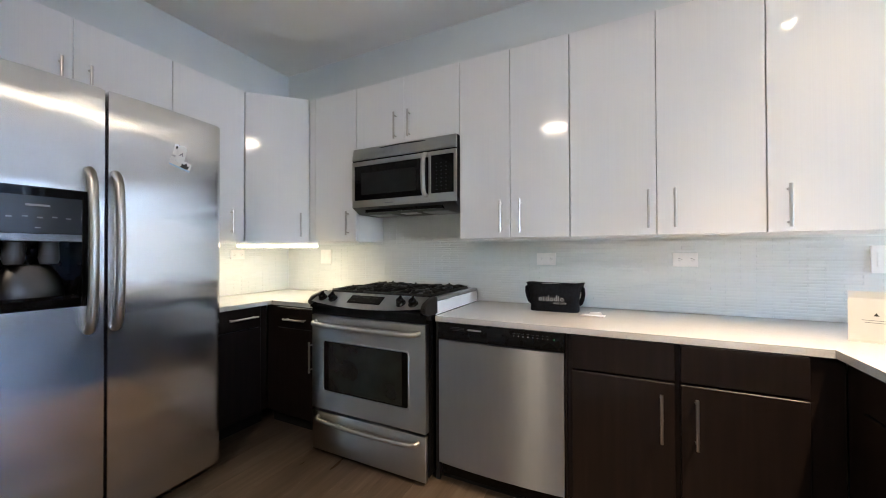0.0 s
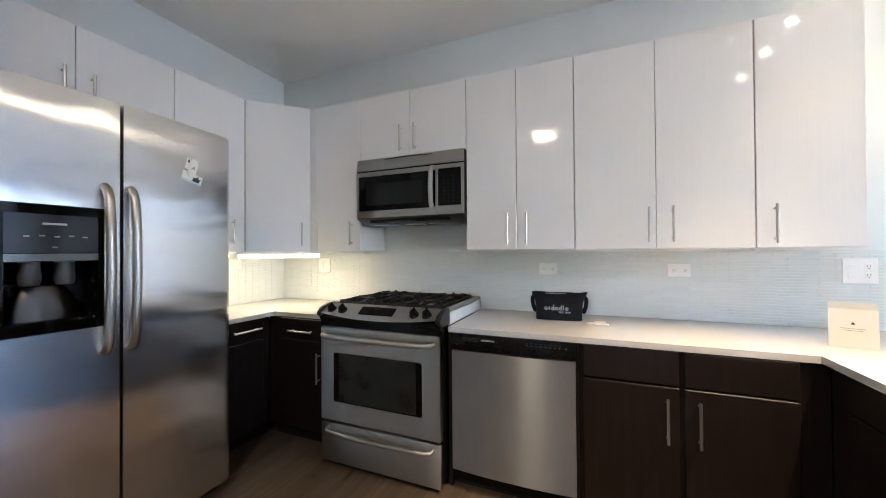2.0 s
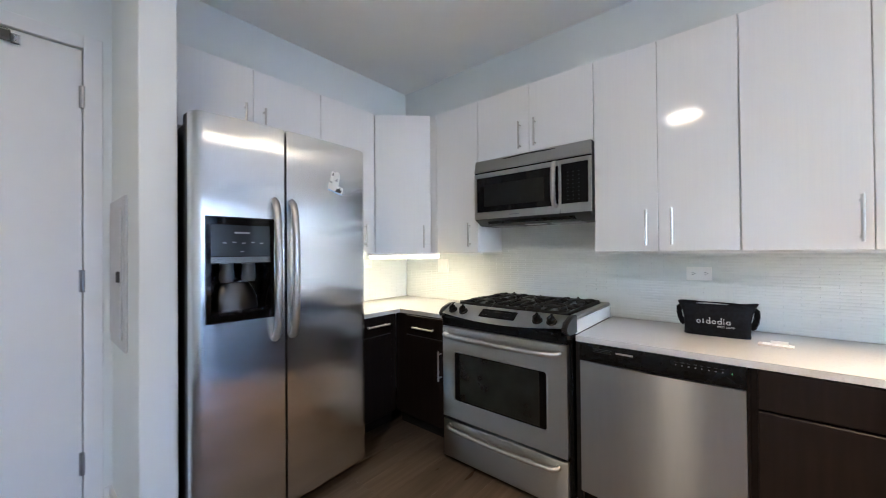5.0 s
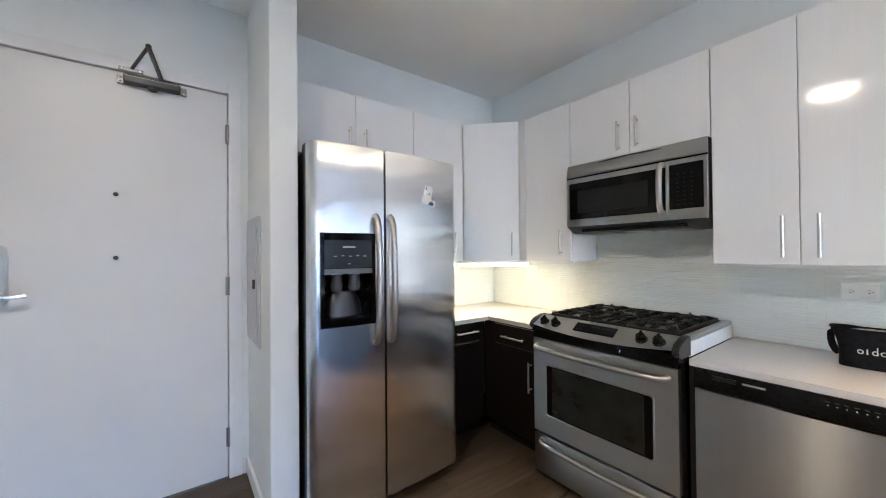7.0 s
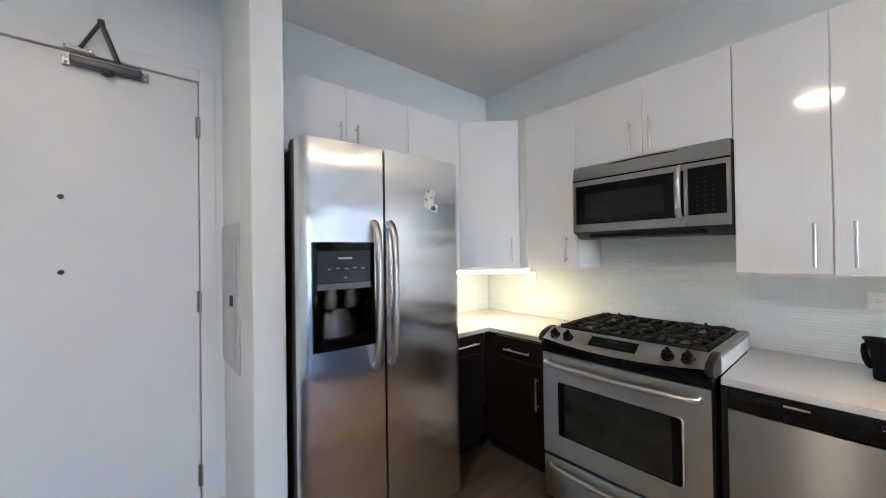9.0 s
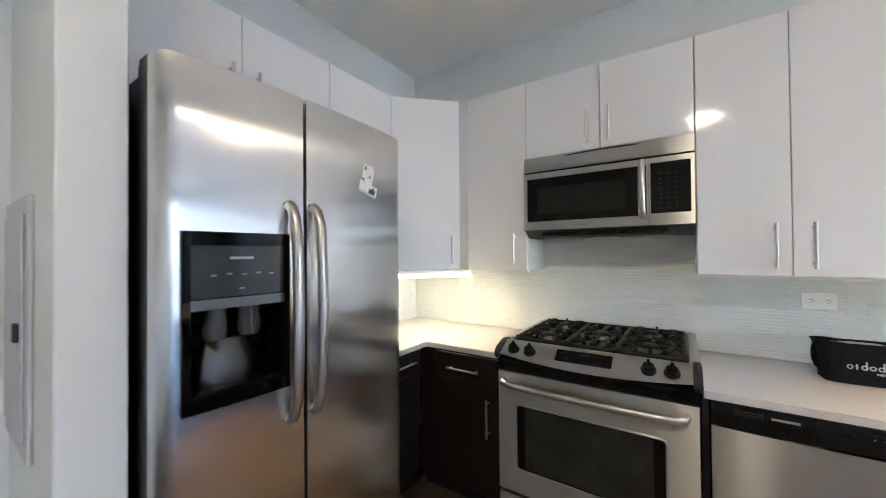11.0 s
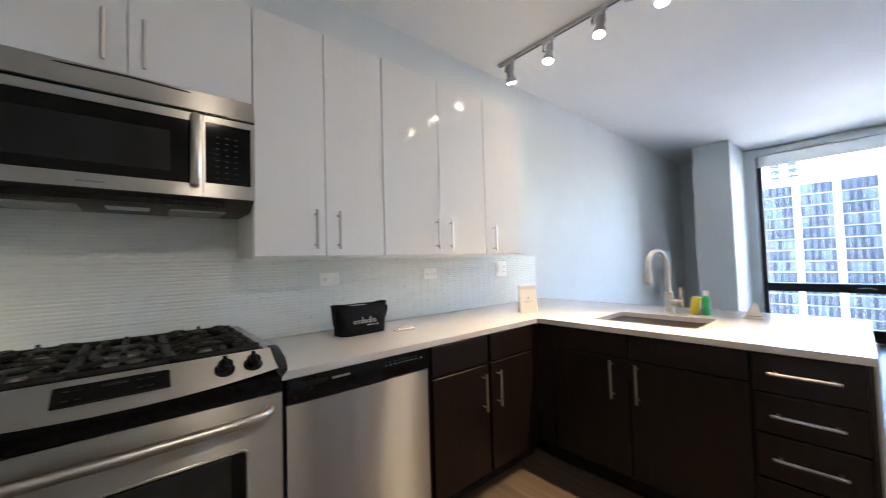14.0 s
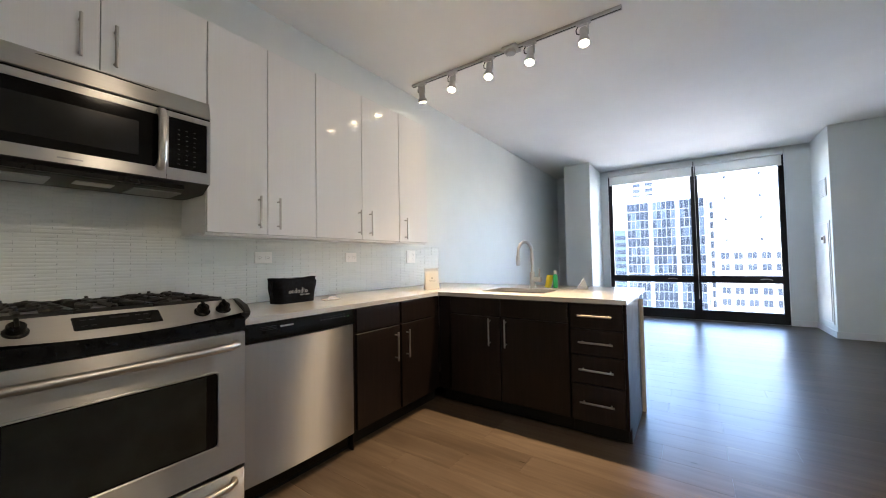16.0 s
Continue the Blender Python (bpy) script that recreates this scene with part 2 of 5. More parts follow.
TOWERGL2 = plain("tower_window_pale", (0.055, 0.064, 0.078), 0.9, vary=0.4, scale=0.3)
for far in (TOWERGL, TOWERMID, TOWERGL2):
    far.node_tree.nodes["Principled BSDF"].inputs["Specular IOR Level"].default_value = 0.05
GROUND = plain("city_ground", (0.24, 0.235, 0.23), 0.9, vary=0.3, scale=0.05)


# ---- mesh helpers ----
def box(bm, x0, x1, y0, y1, z0, z1, bev=0.0, seg=1):
    r = bmesh.ops.create_cube(bm, size=1.0, matrix=Matrix.Translation(((x0 + x1) / 2, (y0 + y1) / 2, (z0 + z1) / 2)) @ Matrix.Diagonal((abs(x1 - x0), abs(y1 - y0), abs(z1 - z0), 1)))
    if bev:
        edges = list({e for v in r["verts"] for e in v.link_edges})
        bmesh.ops.bevel(bm, geom=edges, offset=bev, segments=seg, affect="EDGES", profile=0.5)
    return bm


def prism(bm, outline, axis, a, b):
    """An outline extruded along an axis; its two numbers are the other two axes in order."""
    def place(p, q):
        return {"x": (q, p[0], p[1]), "y": (p[0], q, p[1]), "z": (p[0], p[1], q)}[axis]
    lo, hi = [bm.verts.new(place(p, a)) for p in outline], [bm.verts.new(place(p, b)) for p in outline]
    n = len(outline)
    faces = [bm.faces.new(lo), bm.faces.new(hi)]
    faces += [bm.faces.new((lo[i], lo[(i + 1) % n], hi[(i + 1) % n], hi[i])) for i in range(n)]
    bmesh.ops.recalc_face_normals(bm, faces=faces)
    return bm


def tube(bm, points, r, seg=10, squash=1.0):
    """A round bar swept along points, with closed ends."""
    pts = [Vector(p) for p in points]
    rings, side = [], None
    for i, p in enumerate(pts):
        d = (pts[min(i + 1, len(pts) - 1)] - pts[max(i - 1, 0)]).normalized()
        if side is None:
            side = d.orthogonal().normalized()
        side = (side - d * side.dot(d)).normalized()
        up = d.cross(side)
        rings.append([bm.verts.new(p + r * (side * math.cos(2 * math.pi * k / seg) + squash * up * math.sin(2 * math.pi * k / seg))) for k in range(seg)])
    faces = [bm.faces.new(rings[0]), bm.faces.new(rings[-1])]
    for a, b in zip(rings, rings[1:]):
        faces += [bm.faces.new((a[k], a[(k + 1) % seg], b[(k + 1) % seg], b[k])) for k in range(seg)]
    bmesh.ops.recalc_face_normals(bm, faces=faces)
    return bm


def lathe(bm, profile, seg=20, m=Matrix()):
    """A turned shape about z from rows of (radius, height)."""
    rings = [[bm.verts.new(m @ Vector((r * math.cos(2 * math.pi * k / seg), r * math.sin(2 * math.pi * k / seg), z))) for k in range(seg)] for r, z in profile]
    faces = [bm.faces.new(rings[0]), bm.faces.new(rings[-1])]
    for a, b in zip(rings, rings[1:]):
        faces += [bm.faces.new((a[k], a[(k + 1) % seg], b[(k + 1) % seg], b[k])) for k in range(seg)]
    bmesh.ops.recalc_face_normals(bm, faces=faces)
    return bm


def arc(cx, cy, r, a0, a1, n):
    return [(cx + r * math.cos(radians(a0 + (a1 - a0) * i / n)), cy + r * math.sin(radians(a0 + (a1 - a0) * i / n))) for i in range(n + 1)]


def mesh_of(name, bm, material):
    me = bpy.data.meshes.new(name)
    bm.to_mesh(me)
    bm.free()
    me.materials.append(material)
    me.polygons.foreach_set("use_smooth", [True] * len(me.polygons))
    me.set_sharp_from_angle(angle=radians(32))
    return me


def part(name, bm, material, parent, label="", m=None):
    ob = new(name, mesh_of(name, bm, material))
    ob.parent = parent
    if m is not None:
        ob.matrix_basis = m
    return tagged(ob, label)


def thing(name, label, category, m=Matrix(), group=""):
    ob = new(name)
    ob.empty_display_size = 0.1
    ob.matrix_basis = m
    return tagged(ob, label, category, group)


def solid(name, bm, material, label="", category="", kind="", group="", m=None):
    ob = new(name, mesh_of(name, bm, material))
    if m is not None:
        ob.matrix_basis = m
    return tagged(ob, label, category, group, kind)


def B(*a, bev=0.0, seg=1):
    return box(bmesh.new(), *a, bev=bev, seg=seg)


def T(points, r, seg=10, squash=1.0):
    return tube(bmesh.new(), points, r, seg, squash)


# ---- the shell ----
H = 2.815
W0, W1, S = -1.07, 7.65, -4.60


def shell():
    bm = B(W0 - 0.2, W1 + 0.3, S - 0.2, 0.2, -0.25, -0.006)
    solid("floor", bm, SUBFLOOR, "grey-brown wood-look plank floor", "floor", "structure")
    solid("ceiling", B(W0 - 0.2, W1 + 0.3, S - 0.2, 0.2, H, H + 0.25), CEIL, "smooth off-white painted ceiling", "ceiling", "structure")
    solid("wall_north", B(W0 - 0.2, W1 + 0.3, 0, 0.2, -0.25, H), WALL, "pale blue-grey painted kitchen wall", "wall", "structure")
    solid("wall_south", B(W0 - 0.2, W1 + 0.3, S - 0.2, S, -0.25, H), WALL, "pale grey painted wall", "wall", "structure")
    bm = B(W0 - 0.2, W0, -2.195, 0, -0.25, H)
    box(bm, W0 - 0.2, W0, S, -3.197, -0.25, H)
    box(bm, W0 - 0.2, W0, -3.197, -2.195, 2.332, H)
    solid("wall_west", bm, WALL, "pale grey painted wall with the entry door", "wall", "structure")
    bm = B(W1, W1 + 0.3, -1.0, 0, -0.25, H)
    box(bm, W1, W1 + 0.3, S, -3.56, -0.25, H)
    box(bm, W1, W1 + 0.3, -3.56, -1.0, H - 0.03, H)
    box(bm, W1, W1 + 0.3, -3.56, -1.0, -0.25, 0.0)
    solid("wall_east", bm, WALL, "pale grey wall round the big window", "wall", "structure")
    solid("wall_stub", B(W0, -0.42, -2.12, -1.99, 0, H, bev=0.004), WALL, "pale painted stub wall beside the refrigerator", "wall", "structure")
    solid("column", B(6.70, W1, -0.87, -0.42, 0, H, bev=0.004), WALL, "square painted column beside the window", "column", "structure")
    solid("closet_wall", B(6.79, W1, S, -3.85, 0, H, bev=0.004), WALL, "painted heating closet projecting beside the window", "wall", "structure")
    for x0, x1, y0, y1 in ((3.0, 6.7, -0.014, 0), (6.686, 6.7, -0.87, -0.42), (6.7, W1, -0.884, -0.87), (6.776, 6.79, S, -3.85), (6.776, W1, -3.85, -3.836),
                           (W1 - 0.014, W1, -3.836, -3.565), (W1 - 0.014, W1, -0.995, -0.884), (W0, -0.42, -2.134, -2.12), (-0.42, -0.406, -2.134, -1.99), (W0, W0 + 0.014, -2.15, -2.134)):
        solid("baseboard", B(x0, x1, y0, y1, 0, 0.09, bev=0.002), TRIM, "low white painted baseboard", "baseboard", "structure")


def entry_door():
    root = tagged(new("door_1"), "closed pale-painted flat entry door with a grey closer", "door", "", "structure")
    y0, y1, top = -3.162, -2.229, 2.298
    part("door_leaf", B(W0 - 0.05, W0 - 0.006, y0, y1, 0.008, top, bev=0.002), DOORP, root)
    f = bmesh.new()
    box(f, W0 - 0.1, W0 + 0.012, y1 + 0.004, y1 + 0.074, 0, top + 0.07, bev=0.002)
    box(f, W0 - 0.1, W0 + 0.012, y0 - 0.074, y0 - 0.004, 0, top + 0.07, bev=0.002)
    box(f, W0 - 0.1, W0 + 0.012, y0 - 0.004, y1 + 0.004, top + 0.004, top + 0.07, bev=0.002)
    part("door_frame", f, TRIM, root)
    # dark block added behind the leaf, closing off the whole opening
    part("doorway_block", B(W0 - 0.2, W0 - 0.06, y0 - 0.004, y1 + 0.004, 0, top), SLOT, root)
    part("threshold", B(W0 - 0.05, W0 + 0.004, y0, y1, 0, 0.007), GREYM, root)
    for z in (2.06, 1.147, 0.246):
        h = part("hinge", B(W0 - 0.004, W0 + 0.002, y1 - 0.012, y1 + 0.016, z - 0.055, z + 0.055), GREYM, root, "grey steel hinge")
        part("hinge_pin", T([(W0 + 0.006, y1 + 0.002, z - 0.055), (W0 + 0.006, y1 + 0.002, z + 0.055)], 0.009), GREYM, h)
    for z in (1.654, 1.324):
        part("peephole", lathe(bmesh.new(), [(0.011, 0), (0.011, 0.004), (0.006, 0.006)], 14, pose(W0 - 0.006, -2.727, z, 0, 90, 0)), SLOT, root)
    ly = -3.128
    def rounded_plate(z0, z1, half, rad, depth):
        corners = ((ly + half - rad, z1 - rad, 0), (ly - half + rad, z1 - rad, 90), (ly - half + rad, z0 + rad, 180), (ly + half - rad, z0 + rad, 270))
        bm = prism(bmesh.new(), [p for cy, cz, a in corners for p in arc(cy, cz, rad, a, a + 90, 6)], "x", W0 - 0.006, W0 + depth)
        front = [e for e in bm.edges if all(v.co.x > W0 + depth - 1e-5 for v in e.verts)]
        bmesh.ops.bevel(bm, geom=front, offset=0.005, segments=2, affect="EDGES")
        return bm
    lock = part("lock_plate", rounded_plate(1.108, 1.388, 0.038, 0.030, 0.020), NICKEL, root, "satin metal electronic lock plate")
    part("lower_plate", rounded_plate(1.112, 1.200, 0.033, 0.024, 0.027), NICKEL, lock)
    cover = B(W0 + 0.020, W0 + 0.030, ly - 0.016, ly + 0.016, 1.225, 1.352, bev=0.008, seg=3)
    part("lock_cover", cover, GREYM, lock)
    for z in (1.236, 1.250):
        part("keyhole", lathe(bmesh.new(), [(0.007, 0), (0.006, 0.003)], 12, pose(W0 + 0.030, ly, z, 0, 90, 0)), SLOT, lock)
    part("thumb_turn", T([(W0 + 0.030, ly, 1.276), (W0 + 0.044, ly, 1.276), (W0 + 0.046, ly - 0.020, 1.271), (W0 + 0.046, ly + 0.022, 1.282)], 0.005, 8, 0.7), CHROME, lock)
    part("lever", T([(W0 + 0.02, ly, 1.155), (W0 + 0.060, ly, 1.155), (W0 + 0.068, ly + 0.016, 1.155), (W0 + 0.066, ly + 0.056, 1.152), (W0 + 0.058, ly + 0.106, 1.156)], 0.0115, 10, 0.8), CHROME, lock)
    part("lever_rose", lathe(bmesh.new(), [(0.030, 0), (0.030, 0.008), (0.020, 0.016)], 18, pose(W0 + 0.024, ly, 1.155, 0, 90, 0)), NICKEL, lock)
    c = part("door_closer", B(W0 - 0.006, W0 + 0.050, -2.695, -2.455, 2.236, 2.278, bev=0.009, seg=3), CLOSER, root, "grey metal door closer with folded arm")
    part("closer_ridge", B(W0 + 0.030, W0 + 0.0515, -2.690, -2.460, 2.266, 2.271, bev=0.001), GREYM, c)
    part("closer_knob", lathe(bmesh.new(), [(0.020, 0), (0.022, 0.006), (0.022, 0.020), (0.014, 0.026), (0.008, 0.027)], 18, pose(W0 + 0.032, -2.575, 2.240, 180, 0, 0)), CLOSER, c)
    for ya, yb in ((-2.722, -2.694), (-2.456, -2.428)):
        plate = part("closer_plate", B(W0 - 0.006, W0 + 0.010, ya, yb, 2.234, 2.276, bev=0.002), GREYM, c)
        for z in (2.244, 2.266):
            part("screw", lathe(bmesh.new(), [(0.005, 0), (0.005, 0.002), (0.003, 0.003)], 10, pose(W0 + 0.010, (ya + yb) / 2, z, 0, 90, 0)), CHROME, plate)
    part("closer_arm", T([(W0 + 0.030, -2.535, 2.276), (W0 + 0.042, -2.56, 2.348), (W0 + 0.056, -2.592, 2.436)], 0.0085, 8, 1.6), CLOSER, c)
    part("closer_link", T([(W0 + 0.064, -2.590, 2.442), (W0 + 0.040, -2.63, 2.374), (W0 + 0.022, -2.662, 2.318)], 0.0062, 8, 1.5), CLOSER, c)
    part("closer_pivot", lathe(bmesh.new(), [(0.011, -0.012), (0.013, -0.008), (0.013, 0.008), (0.009, 0.012)], 14, pose(W0 + 0.058, -2.592, 2.440, 0, 75, 0)), CLOSER, c)
    foot = part("closer_foot", B(W0 + 0.012, W0 + 0.018, -2.715, -2.615, 2.303, 2.323, bev=0.002), GREYM, c)
    for y in (-2.70, -2.63):
        part("screw", lathe(bmesh.new(), [(0.006, 0), (0.006, 0.002), (0.003, 0.003)], 10, pose(W0 + 0.018, y, 2.313, 0, 90, 0)), CHROME, foot)


def window_and_blinds():
    root = tagged(new("window_1"), "floor-to-ceiling dark-framed window with four panes", "window", "", "structure")
    xa, xb = W1 + 0.05, W1 + 0.13
    y0, ym, y1 = -3.56, -2.39, -1.0
    for n, a in (("window_frame", (xa, xb, y0, y0 + 0.07, 0.0, H - 0.03)), ("window_frame", (xa, xb, y1 - 0.07, y1, 0.0, H - 0.03)),
                 ("window_frame", (xa, xb, ym - 0.055, ym + 0.055, 0.0, H - 0.03)), ("window_frame", (xa, xb, y0 + 0.07, y1 - 0.07, H - 0.11, H - 0.03))):
        part(n, B(*a, bev=0.003), FRAME, root)
    for a, b in ((y0 + 0.07, ym - 0.055), (ym + 0.055, y1 - 0.07)):
        part("sill_rail", B(xa - 0.02, xb, a, b, 0.0, 0.17, bev=0.004), FRAME, root)
        part("transom", B(xa - 0.015, xb, a, b, 0.645, 0.765, bev=0.004), FRAME, root)
        for z0, z1 in ((0.17, 0.645), (0.765, H - 0.11)):
            p = part("pane", B(xa + 0.03, xa + 0.04, a, b, z0, z1), GLASS, root)
            p.visible_shadow = False
        part("window_latch", T([(xa - 0.02, (a + b) / 2 - 0.4, 0.70), (xa - 0.04, (a + b) / 2 - 0.35, 0.72), (xa - 0.04, (a + b) / 2 - 0.25, 0.71)], 0.006), NICKEL, root)
    for a, b in ((y0 + 0.012, ym - 0.006), (ym + 0.006, y1 - 0.012)):
        blind = thing("roller_blind", "white roller blind rolled up above the window", "blind", group="roller blinds")
        part("cassette", B(W1 - 0.06, W1 + 0.04, a, b, H - 0.125, H - 0.032, bev=0.008, seg=2), CASSETTE, blind)
        part("fabric", B(W1 + 0.0, W1 + 0.004, a + 0.02, b - 0.02, H - 0.27, H - 0.125), BLIND, blind)
        part("bottom_bar", B(W1 - 0.006, W1 + 0.010, a + 0.02, b - 0.02, H - 0.295, H - 0.27, bev=0.004), PLATE, blind)
    cord = thing("blind_cord", "thin white pull cord hanging at the window post", "cord")
    part("cord", T([(W1 + 0.02, -2.40, 2.7), (W1 + 0.022, -2.402, 1.5), (W1 + 0.02, -2.41, 0.42)], 0.004, 6), PLATE, cord)
    part("cord_weight", lathe(bmesh.new(), [(0.004, 0), (0.01, 0.01), (0.008, 0.05), (0.003, 0.06)], 10, pose(W1 + 0.02, -2.41, 0.36)), PLATE, cord)


def closet_fittings():
    y = -3.85
    v = thing("vent_grille", "white louvred air vent on the closet wall", "vent")
    part("vent_frame", B(6.930, 7.230, y, y + 0.012, 1.90, 2.15, bev=0.003), TRIM, v)
    for i in range(9):
        part("slat", B(6.950, 7.210, y + 0.010, y + 0.020, 1.918 + i * 0.025, 1.930 + i * 0.025), PANELG, v)
    a = thing("access_door", "white framed access door low on the closet wall", "access door")
    part("access_frame", B(6.870, 7.570, y, y + 0.010, 0.16, 1.56, bev=0.003), TRIM, a)
    part("access_leaf", B(6.905, 7.535, y + 0.010, y + 0.018, 0.195, 1.525, bev=0.003), DOORP, a)
    t = thing("thermostat", "small white square thermostat on the access door", "thermostat")
    part("body", B(7.020, 7.120, y + 0.018, y + 0.04, 1.25, 1.36, bev=0.006, seg=2), PLATE, t)
    part("screen", B(7.040, 7.100, y + 0.04, y + 0.042, 1.30, 1.34), MWGL, t)
    p = thing("breaker_panel", "grey painted electrical panel set in the stub wall", "electrical panel")
    part("panel_frame", B(-1.03, -0.645, -2.132, -2.12, 0.84, 1.54, bev=0.004), PANELG, p)
    part("panel_door", B(-0.99, -0.69, -2.139, -2.132, 0.89, 1.49, bev=0.003), PANELG, p)
    part("panel_latch", B(-0.735, -0.705, -2.150, -2.139, 1.15, 1.20, bev=0.003), SLOT, p)
    for z in (0.99, 1.39):
        part("screw", lathe(bmesh.new(), [(0.006, 0), (0.006, 0.003)], 10, pose(-1.01, -2.132, z, 90, 0, 0)), GREYM, p)


# ---- cabinets: local x along the front, y into the cabinet, the door face at y = 0 ----
def bar_handle(parent, x, z0, z1, y=0.0, flat=False):
    """An upright bar handle, or a level one from x=z0 to z1 at height x."""
    if flat:
        h = part("handle", T([(z0, y - 0.032, x), (z1, y - 0.032, x)], 0.0062), NICKEL, parent, "brushed nickel bar handle")
        for q in (z0 + 0.02, z1 - 0.02):
            part("post", T([(q, y - 0.032, x), (q, y, x)], 0.0045, 8), NICKEL, h)
    else:
        h = part("handle", T([(x, y - 0.032, z0), (x, y - 0.032, z1)], 0.0062), NICKEL, parent, "brushed nickel bar handle")
        for q in (z0 + 0.02, z1 - 0.02):
            part("post", T([(x, y - 0.032, q), (x, y, q)], 0.0045, 8), NICKEL, h)


def upper_cabinet(label, m, w, z0, z1, depth, doors, handles, group="white wall cabinets", left=0.0, valance=0.012):
    """doors: rows of (x0, x1); handles: for each door (x, z0, z1) or None."""
    c = thing("wall_cabinet", label, "cabinet", m, group)
    body = part("body", B(left, w, 0.021, depth, z0, z1 - 0.001, bev=0.001), CARCASS, c)
    part("bottom_rail", B(left, w, 0.024, 0.045, z0 - valance, z0), CARCASS, body)
    for (a, b), h in zip(doors, handles):
        d = part("door", B(a + 0.0018, b - 0.0018, 0.0, 0.019, z0 + 0.001, z1, bev=0.0015), GLOSS, c)
        if h:
            bar_handle(d, *h)
    return c


def base_cabinet(label, m, w, depth, fronts, handles, top=0.829, toe=0.10):
    """fronts: rows of (kind, x0, x1, z0, z1); handles: (row, upright x or level z, from, to, level)."""
    c = thing("base_cabinet", label, "cabinet", m, "dark base cabinets")
    part("body", B(0, w, 0.021, depth, toe, top, bev=0.001), DARK, c)
    part("toe_kick", B(0, w, 0.075, 0.09, 0.0, toe), TOE, c)
    made = [part(kind, B(a, b, 0.0, 0.019, z0, z1, bev=0.002), DARK, c) for kind, a, b, z0, z1 in fronts]
    for i, p, q, r, level in handles:
        bar_handle(made[i], p, q, r, 0.0, level)
    return c


ZB, ZT = 1.269, 2.352


def wall_cabinets():
    n = lambda x: pose(x, -0.325, 0)
    fill = upper_cabinet("glossy white wall cabinet with one door beside the hood", n(-0.455), 0.455, ZB, ZT, 0.325, [(0.062, 0.455)], [(0.384, 1.312, 1.484)])
    part("corner_filler", B(-0.004, 0.060, 0.002, 0.020, ZB, ZT - 0.001), GLOSS, fill)
    c = upper_cabinet("short glossy white two-door cabinet above the microwave", n(0.0), 0.795, 1.908, ZT, 0.325, [(0.0, 0.398), (0.398, 0.795)], [(0.336, 1.94, 2.116), (0.443, 1.94, 2.116)], valance=0.0)
    upper_cabinet("glossy white two-door wall cabinet above the dishwasher", n(0.797), 0.634, ZB, ZT, 0.325, [(0.0, 0.313), (0.313, 0.634)], [(0.260, 1.302, 1.484), (0.372, 1.302, 1.484)])
    upper_cabinet("wide glossy white two-door wall cabinet", n(1.433), 0.80, ZB, ZT, 0.325, [(0.0, 0.393), (0.393, 0.80)], [(0.357, 1.302, 1.484), (0.464, 1.302, 1.484)])
    upper_cabinet("narrow glossy white wall cabinet at the run's end", n(2.235), 0.382, ZB, ZT, 0.325, [(0.0, 0.382)], [(0.066, 1.290, 1.47)])
    # diagonal corner unit
    c = thing("wall_cabinet", "diagonal glossy white corner wall cabinet", "cabinet", Matrix(), "white wall cabinets")
    ax, ay, bx, by = -0.74, -0.655, -0.457, -0.325
    d = Vector((bx - ax, by - ay, 0))
    turn = math.degrees(math.atan2(d.y, d.x))
    inn = Vector((-d.y, d.x, 0)).normalized() * 0.021
    body = prism(bmesh.new(), [(ax + inn.x, ay + inn.y), (bx + inn.x, by + inn.y), (bx, -0.001), (W0 + 0.001, -0.001), (W0 + 0.001, ay)], "z", ZB, ZT - 0.001)
    part("body", body, CARCASS, c)
    hinge = Matrix.Translation(((ax + bx) / 2, (ay + by) / 2, 0)) @ pose(0, 0, 0, 0, 0, turn - 4.5) @ Matrix.Translation((-d.length / 2, -0.008, 0))
    dr = part("door", B(0.002, d.length - 0.002, 0, 0.019, ZB + 0.001, ZT, bev=0.0015), GLOSS, c, "", hinge)
    bar_handle(dr, d.length - 0.06, 1.309, 1.485)
    # along the west wall
    west = lambda y: pose(-0.74, y, 0, 0, 0, 90)
    upper_cabinet("tall glossy white wall cabinet beside the refrigerator", west(-1.115), 0.458, ZB, ZT, 0.33, [(0.0, 0.458)], [(0.356, 1.32, 1.49)])
    upper_cabinet("glossy white two-door cabinet above the refrigerator", west(-1.985), 0.868, 1.93, ZT, 0.33, [(0.0, 0.434), (0.434, 0.868)], [(0.385, 1.985, 2.133), (0.492, 1.985, 2.133)], valance=0.0)
    s = thing("under_cabinet_light", "lit white strip lamp under the corner cabinet", "lamp", pose(-0.585, -0.508, 0, 0, 0, turn))
    part("housing", B(-0.26, 0.285, -0.03, 0.03, 1.245, 1.268, bev=0.003), PLATE, s)
    part("tube", B(-0.255, 0.28, -0.036, 0.02, 1.226, 1.245, bev=0.007, seg=2), LEDTUBE, s, "glowing warm white diffuser")


